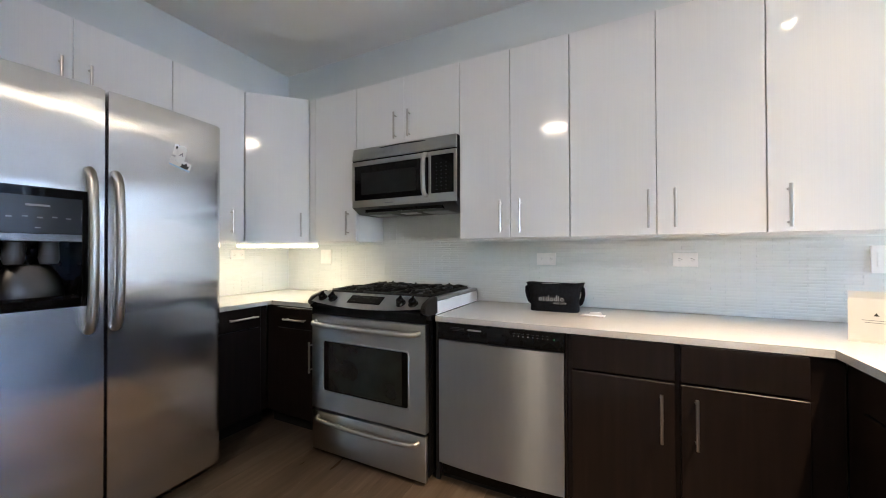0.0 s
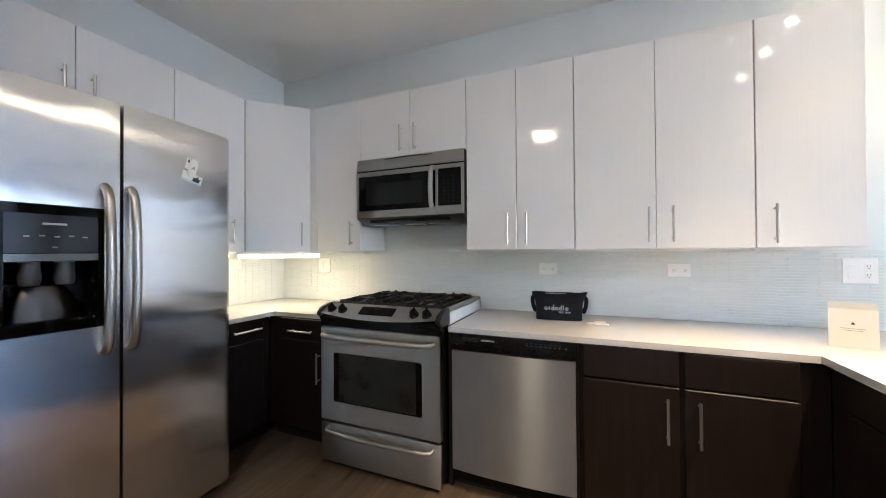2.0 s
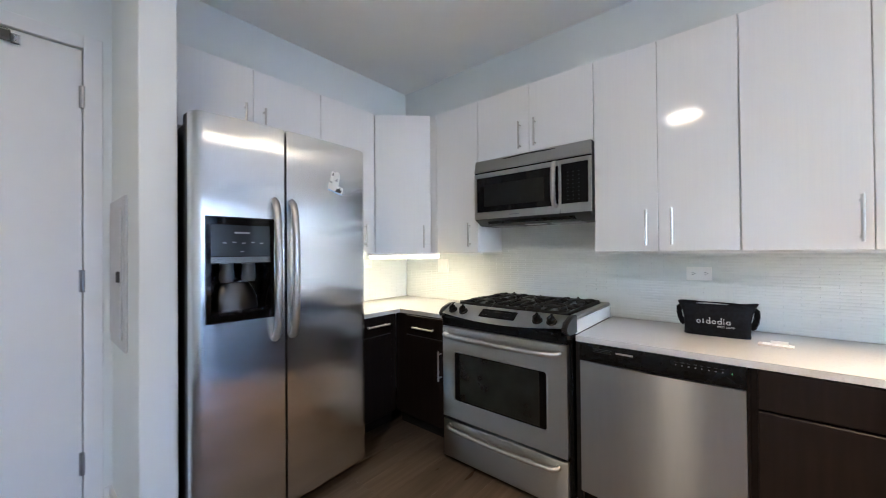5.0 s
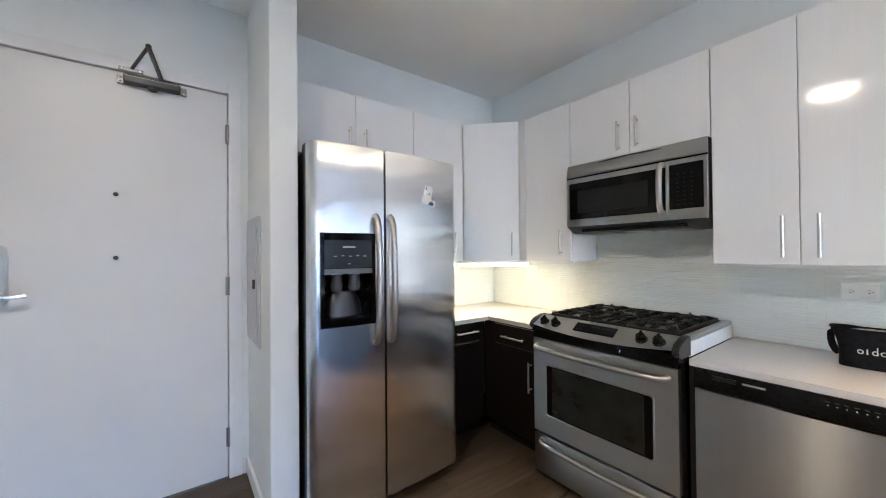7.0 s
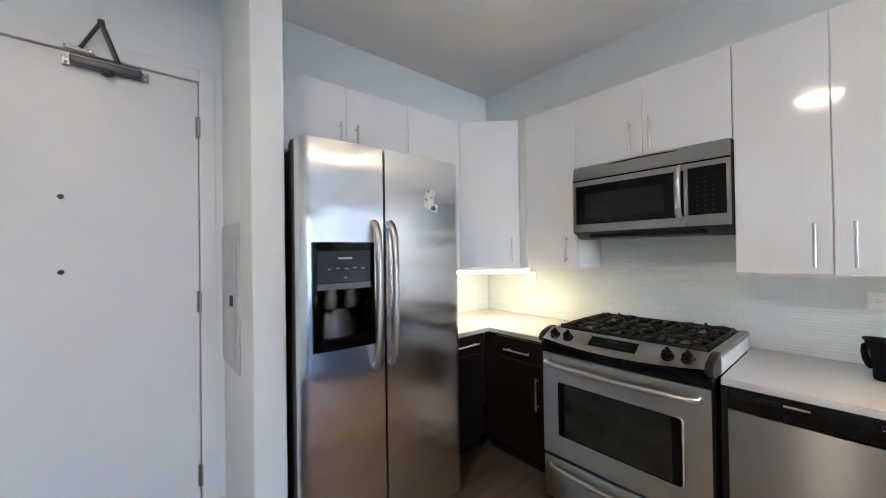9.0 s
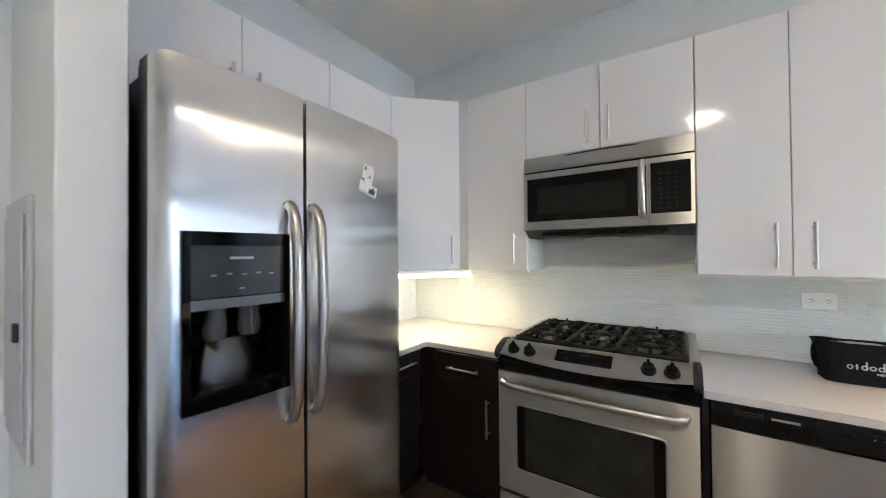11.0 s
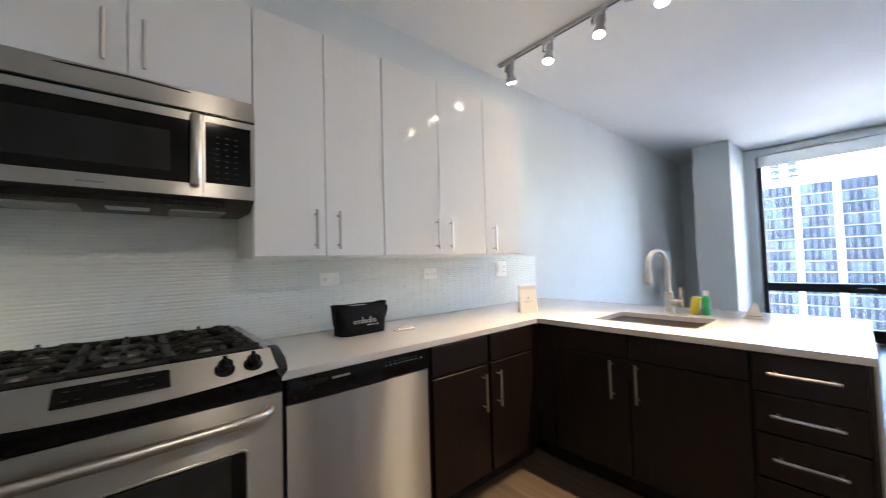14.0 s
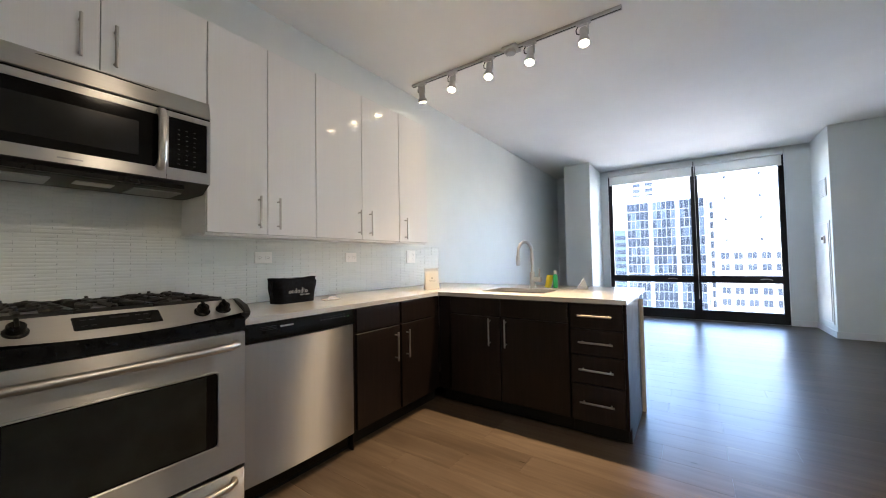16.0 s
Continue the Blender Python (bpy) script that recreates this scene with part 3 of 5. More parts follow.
def base_cabinets():
    base_cabinet("dark-stained base cabinet with drawer beside the refrigerator", pose(-0.54, -1.075, 0, 0, 0, 90), 0.462, 0.525,
                 [("drawer", 0.004, 0.40, 0.69, 0.823), ("door", 0.004, 0.40, 0.105, 0.682)], [(0, 0.76, 0.165, 0.36, True), (1, 0.05, 0.44, 0.62, False)])
    base_cabinet("dark-stained base cabinet with drawer beside the range", pose(-0.558, -0.63, 0), 0.548, 0.625,
                 [("drawer", 0.123, 0.543, 0.69, 0.823), ("door", 0.123, 0.543, 0.105, 0.682)], [(0, 0.747, 0.217, 0.409, True), (1, 0.458, 0.426, 0.62, False)])
    base_cabinet("dark-stained two-door base cabinet beside the dishwasher", pose(1.452, -0.655, 0), 0.892, 0.65,
                 [("drawer", 0.022, 0.402, 0.68, 0.823), ("drawer", 0.422, 0.795, 0.68, 0.823), ("door", 0.022, 0.402, 0.105, 0.670), ("door", 0.422, 0.795, 0.105, 0.670)],
                 [(2, 0.355, 0.44, 0.63, False), (3, 0.470, 0.44, 0.63, False)])
    pen = lambda y: pose(2.325, y, 0, 0, 0, -90)
    base_cabinet("dark-stained sink base cabinet in the peninsula", pen(-0.636), 1.022, 0.60,
                 [("drawer", 0.124, 0.541, 0.70, 0.823), ("drawer", 0.551, 1.018, 0.70, 0.823), ("door", 0.124, 0.541, 0.105, 0.692), ("door", 0.551, 1.018, 0.105, 0.692)],
                 [(2, 0.468, 0.49, 0.685, False), (3, 0.592, 0.49, 0.685, False)])
    base_cabinet("dark-stained four-drawer base cabinet at the peninsula's end", pen(-1.660), 0.315, 0.60,
                 [("drawer", 0.010, 0.310, 0.672, 0.823), ("drawer", 0.010, 0.310, 0.512, 0.664), ("drawer", 0.010, 0.310, 0.335, 0.504), ("drawer", 0.010, 0.310, 0.105, 0.327)],
                 [(0, 0.752, 0.059, 0.254, True), (1, 0.590, 0.061, 0.256, True), (2, 0.424, 0.061, 0.256, True), (3, 0.226, 0.062, 0.256, True)])
    e = thing("end_panel", "dark-stained end panel closing the peninsula", "panel")
    bm = prism(bmesh.new(), [(2.40, 0.0), (2.93, 0.0), (2.93, 0.829), (2.327, 0.829), (2.327, 0.10), (2.40, 0.10)], "y", -1.99, -1.977)
    part("board", bm, DARK, e)
    b = thing("back_panel", "pale panel along the peninsula's living room side", "panel")
    part("board", B(2.932, 2.96, -1.99, -0.005, 0.0, 0.829, bev=0.002), TRIM, b)
    part("edge_strip", T([(2.955, -2.0, 0.0), (2.958, -2.002, 0.4), (2.955, -2.0, 0.80)], 0.013, 8), TRIMWOOD, b, "pale loose edging strip")


# ---- worktops, splashback, sink ----
ZC0, ZC = 0.829, 0.857


def rounded_slab(outline, z0, z1):
    bm = prism(bmesh.new(), outline, "z", z0, z1)
    top = [e for e in bm.edges if all(abs(v.co.z - z1) < 1e-5 for v in e.verts)]
    bmesh.ops.bevel(bm, geom=top, offset=0.003, segments=2, affect="EDGES")
    return bm


def worktops():
    a = rounded_slab([(W0 + 0.002, -1.075), (-0.512, -1.075), (-0.512, -0.612), (-0.004, -0.612), (-0.004, -0.002), (W0 + 0.002, -0.002)], ZC0, ZC)
    w = thing("worktop", "white quartz corner worktop beside the range", "worktop")
    part("slab", a, QUARTZ, w)
    # the long worktop round the sink hole
    x0, x1, y0, y1 = SINK
    bm = bmesh.new()
    outer = [(0.80, -0.002), (0.80, -0.657), (2.310, -0.657), (2.310, -1.995), (3.33, -1.995), (3.33, -0.002), (2.310, -0.002)]
    hole = [(x0, y0), (x1, y0), (x1, y1), (x0, y1)]
    loops = []
    for z in (ZC, ZC0):
        o, h = [bm.verts.new((*p, z)) for p in outer], [bm.verts.new((*p, z)) for p in hole]
        loops.append((o, h))
        faces = [(o[0], o[1], o[2], o[6]), (o[6], o[2], h[3]), (o[2], o[3], h[0], h[3]), (o[3], o[4], h[1], h[0]), (o[4], o[5], h[2], h[1]), (o[5], o[6], h[3], h[2])]
        for f in faces:
            bm.faces.new(f)
    for k in (0, 1):
        t, b = loops[0][k], loops[1][k]
        for i in range(len(t)):
            j = (i + 1) % len(t)
            bm.faces.new((t[i], t[j], b[j], b[i]))
    bmesh.ops.recalc_face_normals(bm, faces=bm.faces[:])
    w = thing("worktop", "long white quartz worktop turning into the peninsula", "worktop")
    part("slab", bm, QUARTZ, w)


SINK = (2.51, 2.89, -1.44, -0.925)


def sink_and_tap():
    x0, x1, y0, y1 = SINK
    s = thing("sink", "undermounted stainless steel kitchen sink", "sink")
    bm = bmesh.new()
    g = 0.012
    box(bm, x0 - g, x0 - 0.002 + 0.004, y0 - g, y1 + g, 0.66, ZC0 - 0.002)
    box(bm, x1 - 0.002, x1 + g, y0 - g, y1 + g, 0.66, ZC0 - 0.002)
    box(bm, x0 + 0.002, x1 - 0.002, y0 - g, y0 + 0.002, 0.66, ZC0 - 0.002)
    box(bm, x0 + 0.002, x1 - 0.002, y1 - 0.002, y1 + g, 0.66, ZC0 - 0.002)
    box(bm, x0 + 0.002, x1 - 0.002, y0 + 0.002, y1 - 0.002, 0.65, 0.67)
    part("basin", bm, SINKM, s)
    part("drain", lathe(bmesh.new(), [(0.045, 0.67), (0.045, 0.674), (0.03, 0.672)], 18, pose(2.68, -1.19, 0)), CHROME, s)
    f = thing("faucet", "tall brushed nickel gooseneck kitchen faucet", "faucet", pose(2.995, -1.175, ZC, 0, 0, 165))
    part("base", lathe(bmesh.new(), [(0.029, 0), (0.029, 0.006), (0.024, 0.01), (0.024, 0.13), (0.020, 0.135)], 20), NICKEL, f)
    pts = [(0, 0, 0.12), (0, 0, 0.30)] + [(0.095 - 0.095 * math.cos(radians(a)), 0, 0.30 + 0.095 * math.sin(radians(a))) for a in range(20, 181, 20)] + [(0.192, 0, 0.25)]
    part("spout", T(pts, 0.0135, 14), NICKEL, f)
    part("spray_head", lathe(bmesh.new(), [(0.014, 0), (0.018, 0.005), (0.018, 0.075), (0.0145, 0.085)], 16, pose(0.193, 0, 0.195)), NICKEL, f)
    part("lever_hub", T([(0, 0.0, 0.072), (0, 0.085, 0.072)], 0.021, 16), NICKEL, f)
    part("lever", T([(0, 0.070, 0.085), (0.004, 0.074, 0.12), (0.008, 0.080, 0.165)], 0.0075), NICKEL, f)


def splashback():
    """Stacked glazed strips with a slightly rounded face, on both kitchen walls."""
    def strip(a, b, za, zb, bulge):
        zm0, zm1 = za + 0.35 * (zb - za), za + 0.65 * (zb - za)
        pts = [(q, *p) for q in (a, b) for p in ((-0.0058, za), (-0.0063, za + 0.0015), (-bulge, zm0), (-bulge, zm1), (-0.0063, zb - 0.0015), (-0.0058, zb), (-0.0042, zb), (-0.0042, za))]
        n = 8
        return pts, [(k, k + n, (k + 1) % n + n, (k + 1) % n) for k in range(n) if k != 6] + [tuple(range(n)), tuple(range(2 * n - 1, n - 1, -1))]

    def field(name, x0, x1, z0, z1, m, label, near=None):
        root = tagged(new(name), label, "splashback", "", "structure")
        root.matrix_basis = m
        part("backing", B(x0, x1, -0.004, 0.0, z0, z1), GROUT, root)
        rows, pitch, length = int((z1 - z0) / 0.0157), 0.0157, 0.126
        verts, faces, singles = [], [], {}
        rnd = random.Random(4)
        for r in range(rows):
            za = z0 + r * pitch
            zb = za + pitch
            off = (r % 2) * 0.5 * length
            x = x0 - off
            while x < x1:
                a, b = max(x + 0.0010, x0), min(x + length - 0.0010, x1)
                if b - a > 0.006:
                    bulge = 0.0067 + rnd.choice((-0.0003, -0.00015, 0.0, 0.00015, 0.0003))
                    if near and near[0] <= a and b <= near[1]:
                        singles.setdefault((round(b - a, 5), bulge), []).append((a, za))
                    else:
                        pts, sides = strip(a, b, za, zb, bulge)
                        i = len(verts)
                        verts += pts
                        faces += [tuple(i + k for k in f) for f in sides]
                x += length
        me = bpy.data.meshes.new("tiles")
        me.from_pydata(verts, [], faces)
        me.materials.append(TILE)
        t = new("tile_strips", me)
        t.parent = root
        tagged(t, "pale glazed strip tiles with wavy ridges", "", "", "stuff")
        for (ln, bulge), spots in singles.items():
            me = bpy.data.meshes.new("tile")
            pts, sides = strip(0, ln, 0, pitch, bulge)
            me.from_pydata(pts, [], [tuple(f) for f in sides])
            me.materials.append(TILE)
            for px, pz in spots:
                ob = new("tile", me)
                ob.parent = root
                ob.matrix_basis = pose(px, 0, pz)
    field("splashback_north", W0 + 0.012, 3.24, ZC + 0.001, 1.255, Matrix(), "pale green-white ridged glass tile splashback", (0.80, 2.26))
    field("splashback_north_hood", -0.002, 0.797, 1.2555, 1.50, Matrix(), "pale tile splashback rising behind the range")
    field("splashback_west", -1.09, -0.012, ZC + 0.001, 1.255, pose(W0, 0, 0, 0, 0, 90), "pale ridged tile splashback on the side wall")


def outlet(label, m, wide=0.115, high=0.075, sockets=((-0.028, 0), (0.028, 0)), turned=True, toggles=()):
    o = thing("wall_outlet", label, "outlet", m, "outlets on the splashback")
    part("cover_plate", B(-wide / 2, wide / 2, -0.007, 0.0, -high / 2, high / 2, bev=0.002), PLATE, o)
    for sx, sz in sockets:
        w, h = (0.017, 0.0145) if turned else (0.0145, 0.017)
        s = part("socket", B(sx - w, sx + w, -0.0095, -0.007, sz - h, sz + h, bev=0.001), PLATE, o)
        for k in (-1, 1):
            a = (sx - 0.004, sx + 0.004, sz + k * 0.006 - 0.001, sz + k * 0.006 + 0.001) if turned else (sx + k * 0.006 - 0.001, sx + k * 0.006 + 0.001, sz - 0.002, sz + 0.006)
            part("slot", B(a[0], a[1], -0.0102, -0.0095, a[2], a[3]), SLOT, s)
        part("earth_hole", lathe(bmesh.new(), [(0.0022, 0), (0.0022, 0.0008)], 8, pose(sx + (0.010 if turned else 0), -0.0095, sz - (0 if turned else 0.009), 90, 0, 0)), SLOT, s)
    for tx, tz in toggles:
        part("rocker", B(tx - 0.016, tx + 0.016, -0.0105, -0.007, tz - 0.033, tz + 0.033, bev=0.001), PLATE, o)


def outlets():
    y = -0.009
    outlet("white double outlet on the tiles behind the bag", pose(1.252, y, 1.144))
    outlet("white double outlet on the tiles below the wide cabinet", pose(1.982, y, 1.144))
    outlet("white switch and outlet plate at the run's end", pose(2.745, y, 1.150), 0.13, 0.125, ((0.03, 0.022), (0.03, -0.022)), False, ((-0.03, 0),))
    outlet("white double switch plate on the tiles beside the range", pose(-0.594, y, 1.155), 0.12, 0.12, (), False, ((-0.025, 0), (0.025, 0)))
    outlet("white double outlet on the side wall's tiles", pose(W0 + 0.009, -0.497, 1.176, 0, 0, 90))


# ---- appliances ----
def refrigerator():
    """Local x along the front from the freezer side, y into the body, the outer corners of the doors at y = 0."""
    w, split, top = 0.884, 0.378, 1.876
    f = thing("refrigerator", "stainless side-by-side refrigerator with ice dispenser", "refrigerator", pose(-0.330, -1.978, 0, 0, 0, 90))
    part("cabinet", B(0.008, w - 0.008, 0.075, 0.725, 0.05, top - 0.03, bev=0.006), BLACK, f, "black cabinet sides")
    part("grille", B(0.02, w - 0.02, 0.06, 0.075, 0.02, 0.10), BLACK, f)
    for x in (0.05, w - 0.05):
        part("foot", lathe(bmesh.new(), [(0.022, 0), (0.022, 0.02), (0.012, 0.022), (0.012, 0.05)], 12, pose(x, 0.09, 0)), BLACK, f)
        part("hinge_cap", B(x - 0.035, x + 0.035, 0.03, 0.13, top - 0.03, top + 0.008, bev=0.006), BLACK, f)

    def front(x):
        u = min(x, w - x)
        r = 0.040
        lip = 0.0 if u >= r else 0.048 * (1 - math.sqrt(max(0.0, 1 - ((r - u) / r) ** 2)))
        return -0.076 + 0.028 * abs((x - w / 2) / (w / 2)) ** 2.0 + lip

    def slab(bm, a, b, z0, z1):
        n = 18
        xs = sorted({a + (b - a) * i / n for i in range(n + 1)} | {q for q in (0.004, 0.012, 0.025, 0.04, w - 0.004, w - 0.012, w - 0.025, w - 0.04) if a < q < b})
        prism(bm, [(x, front(x)) for x in xs] + [(b, 0.006), (a, 0.006)], "z", z0, z1)

    def rounded(bm):
        rim = [e for e in bm.edges if all(v.co.z > top - 1e-6 for v in e.verts) or all(v.co.z < 0.065 + 1e-6 for v in e.verts)]
        bmesh.ops.bevel(bm, geom=rim, offset=0.007, segments=3, affect="EDGES")
        return bm

    # freezer door round the dispenser recess
    dx0, dx1, dz0, dz1 = 0.046, 0.318, 0.980, 1.436
    bm = bmesh.new()
    for a, b, z0, z1 in ((0.0, split - 0.006, 0.065, dz0), (0.0, split - 0.006, dz1, top), (0.0, dx0, dz0, dz1), (dx1, split - 0.006, dz0, dz1)):
        slab(bm, a, b, z0, z1)
    part("freezer_door", rounded(bm), STEELV, f)
    bm = bmesh.new()
    slab(bm, split + 0.006, w, 0.065, top)
    part("fridge_door", rounded(bm), STEELV, f)
    part("door_liner", B(split + 0.008, w - 0.002, 0.006, 0.07, 0.068, top - 0.003), BLACK, f, "black door edge")
    liner = B(0.002, dx0 + 0.002, 0.006, 0.07, 0.068, top - 0.003)
    box(liner, dx0 + 0.002, split - 0.006, 0.052, 0.07, 0.068, top - 0.003)
    part("door_liner", liner, BLACK, f, "black door edge")
    # dispenser: bowed black surround, control panel and a hollow with the carafe-like paddle housing
    disp = None
    for z0, z1, x0, x1 in ((dz1 - 0.035, dz1, dx0, dx1), (dz0, dz0 + 0.035, dx0, dx1), (dz0 + 0.035, dz1 - 0.035, dx0, dx0 + 0.018), (dz0 + 0.035, dz1 - 0.035, dx1 - 0.018, dx1)):
        q = [x0 + (x1 - x0) * i / 8 for i in range(9)]
        rail = prism(bmesh.new(), [(x, front(x) - 0.012) for x in q] + [(x1, 0.06), (x0, 0.06)], "z", z0, z1)
        made = part("surround" if disp else "dispenser", rail, BLACKG, disp or f, "" if disp else "black ice and water dispenser")
        disp = disp or made
    q = [dx0 + 0.018 + (dx1 - dx0 - 0.036) * i / 8 for i in range(9)]
    panel = prism(bmesh.new(), [(x, front(x) - 0.008) for x in q] + [(q[-1], 0.05), (q[0], 0.05)], "z", 1.265, dz1 - 0.035)
    pan = part("control_panel", panel, PANELDARK, disp)
    part("trim_bar", prism(bmesh.new(), [(x, front(x) - 0.012) for x in q] + [(q[-1], 0.05), (q[0], 0.05)], "z", 1.236, 1.262), TRIMDARK, disp)
    part("recess_back", B(dx0 + 0.018, dx1 - 0.018, 0.03, 0.05, dz0 + 0.03, 1.235), BLACK, disp)
    part("drip_tray", B(dx0 + 0.02, dx1 - 0.02, -0.07, 0.03, dz0 + 0.035, dz0 + 0.045), BLACK, disp)
    for x in (0.135, 0.225):
        part("spout", lathe(bmesh.new(), [(0.024, 1.15), (0.03, 1.17), (0.026, 1.232)], 14, pose(x, -0.03, 0)), SPOUTG, disp)
    dome = lathe(bmesh.new(), [(0.098, 1.022), (0.099, 1.035), (0.094, 1.07), (0.083, 1.105), (0.066, 1.132), (0.058, 1.144), (0.050, 1.147)], 26)
    part("paddle", dome, CARAFE, disp, "grey rounded paddle housing", Matrix.Translation((0.182, 0.012, 0)) @ Matrix.Diagonal((1, 0.5, 1, 1)))
    for k in range(5):
        bx = 0.108 + k * 0.037
        part("button_mark", B(bx, bx + 0.014, front(bx + 0.014) - 0.0092, front(bx) - 0.004, 1.320 + 0.003 * (k % 2), 1.325 + 0.003 * (k % 2)), DIMMARK, disp)
    part("maker_mark", B(0.152, 0.214, front(0.214) - 0.0092, front(0.152) - 0.004, 1.364, 1.371), MARK, disp)
    part("lock_mark", B(0.176, 0.190, front(0.19) - 0.0092, front(0.176) - 0.004, 1.283, 1.287), DIMMARK, disp)
    for x in (split - 0.055, split + 0.029):
        y = front(x)
        pts = [(x, y - 0.002, 0.876), (x, y - 0.020, 0.886), (x, y - 0.038, 0.93), (x, y - 0.048, 1.05), (x, y - 0.051, 1.20), (x, y - 0.048, 1.35), (x, y - 0.038, 1.47), (x, y - 0.020, 1.514), (x, y - 0.002, 1.526)]
        part("handle", T(pts, 0.0165, 14), NICKEL, f, "bowed steel bar handle")


def fridge_magnets():
    m = pose(-0.2612, -1.325, 1.65, 0, 0, 93.5)
    a = thing("magnet", "white rounded clip magnet with a grey mark", "magnet", m @ pose(0.006, -0.004, 0.020, 0, 14, 0))
    part("tag", prism(bmesh.new(), arc(0, 0.026, 0.0205, 0, 180, 10) + arc(0, -0.026, 0.0205, 180, 360, 10), "y", -0.004, -0.001), PAPER, a)
    part("mark", prism(bmesh.new(), [(-0.010, -0.008), (-0.003, -0.008), (0.004, 0.002), (0.004, -0.006), (0.010, -0.006), (0.005, 0.012)], "y", -0.0046, -0.004), MARK, a)
    part("clip", B(-0.034, -0.017, -0.002, 0.003, -0.014, 0.042, bev=0.003, seg=2), PLATE, a)
    part("clip_spring", B(-0.029, -0.0215, -0.0032, -0.002, 0.018, 0.034, bev=0.001), SLOT, a)
    b = thing("magnet", "small blue and white photo card magnet", "magnet", m @ pose(0.006, 0.001, -0.024, 0, 14, 0))
    part("card", B(-0.047, 0.049, -0.0030, -0.0010, -0.024, 0.020), PAPER, b)
    part("photo", prism(bmesh.new(), [(0.000, -0.016), (0.036, -0.015), (0.042, 0.006), (0.030, 0.001), (0.028, 0.016), (0.015, 0.002), (0.000, 0.008), (0.007, -0.004)], "y", -0.0036, -0.0030), SLOT, b)
    part("blue_band", B(-0.047, 0.049, -0.0034, -0.0030, -0.024, -0.0165), BLUEP, b)


def gas_range():
    """Local x from the range's left side, world y kept."""
    r = thing("gas_range", "stainless slide-in gas range with black cast grates", "range", pose(0.0, 0.0, 0))
    w, yf = 0.790, -0.735
    part("body", B(0.006, w - 0.006, -0.70, -0.02, 0.03, 0.90, bev=0.003), BLACK, r)
    part("side_trim", B(w - 0.006, w + 0.004, -0.63, -0.03, 0.858, 0.925), PLATE, r, "white side strip above the worktop")
    part("side_trim", B(-0.003, 0.006, -0.60, -0.03, 0.858, 0.925), PLATE, r, "white side strip above the worktop")
    for x in (0.05, w - 0.05):
        for y in (-0.62, -0.08):
            part("foot", lathe(bmesh.new(), [(0.018, 0), (0.018, 0.012), (0.01, 0.03)], 10, pose(x, y, 0)), BLACK, r)
    # drawer
    dr = part("drawer", B(0.006, w - 0.006, yf, yf + 0.03, 0.022, 0.252, bev=0.005, seg=2), STEEL, r)

    def bow_handle(parent, z, x0, x1, out, rad):
        pts = [(x0, yf, z), (x0 + 0.006, yf - out * 0.6, z - 0.002), (x0 + 0.03, yf - out, z - 0.004)] + [(x0 + 0.03 + (x1 - x0 - 0.06) * i / 8, yf - out - 0.012 * math.sin(math.pi * i / 8), z - 0.005) for i in range(1, 8)] + [(x1 - 0.03, yf - out, z - 0.004), (x1 - 0.006, yf - out * 0.6, z - 0.002), (x1, yf, z)]
        part("handle", T(pts, rad, 12), NICKEL, parent, "bowed satin steel handle")
    bow_handle(dr, 0.218, 0.055, 0.74, 0.035, 0.013)
    # oven door: steel frame round a black glass with an inner window
    od = bmesh.new()
    for a in ((0.006, w - 0.006, 0.672, 0.818), (0.006, w - 0.006, 0.268, 0.375), (0.006, 0.092, 0.375, 0.672), (w - 0.107, w - 0.006, 0.375, 0.672)):
        box(od, a[0], a[1], yf, yf + 0.035, a[2], a[3])
    door = part("oven_door", od, STEEL, r)
    rim = bmesh.new()
    prism(rim, arc(0.105, 0.388, 0.018, 180, 270, 5) + arc(0.670, 0.388, 0.018, 270, 360, 5) + arc(0.670, 0.660, 0.018, 0, 90, 5) + arc(0.105, 0.660, 0.018, 90, 180, 5), "y", yf + 0.004, yf + 0.02)
    part("door_glass", rim, BLACKG, door, "black glass border")
    path = arc(0.110, 0.393, 0.018, 180, 270, 5) + arc(0.665, 0.393, 0.018, 270, 360, 5) + arc(0.665, 0.655, 0.018, 0, 90, 5) + arc(0.110, 0.655, 0.018, 90, 180, 5)
    part("window_trim", T([(px, yf + 0.001, pz) for px, pz in path + path[:1]], 0.0045, 8), STEEL, door, "thin rounded steel rim")
    part("window", B(0.132, 0.640, yf + 0.001, yf + 0.01, 0.384, 0.664, bev=0.002), OVENGL, door, "dark oven window")
    bow_handle(door, 0.775, 0.035, 0.745, 0.042, 0.0155)
    # black band and bowed control panel
    part("band", B(0.004, w - 0.004, yf + 0.002, -0.6, 0.822, 0.90), BLACK, r)
    n = 14
    bm = bmesh.new()
    cols = []
    for i in range(n + 1):
        x = 0.022 + (w - 0.044) * i / n
        bow = 1 - (2 * i / n - 1) ** 2
        lo, hi = Vector((x, -0.758 - 0.012 * bow, 0.903 - 0.024 * bow)), Vector((x, -0.662, 0.952))
        cols.append([bm.verts.new(lo), bm.verts.new(hi), bm.verts.new((x, -0.645, 0.948)), bm.verts.new((x, -0.70, lo.z - 0.004))])
    for a, b in zip(cols, cols[1:]):
        for k in range(4):
            bm.faces.new((a[k], b[k], b[(k + 1) % 4], a[(k + 1) % 4]))
    bm.faces.new(cols[0])
    bm.faces.new(cols[-1])
    bmesh.ops.recalc_face_normals(bm, faces=bm.faces[:])
    cp = part("control_panel", bm, STEEL, r)
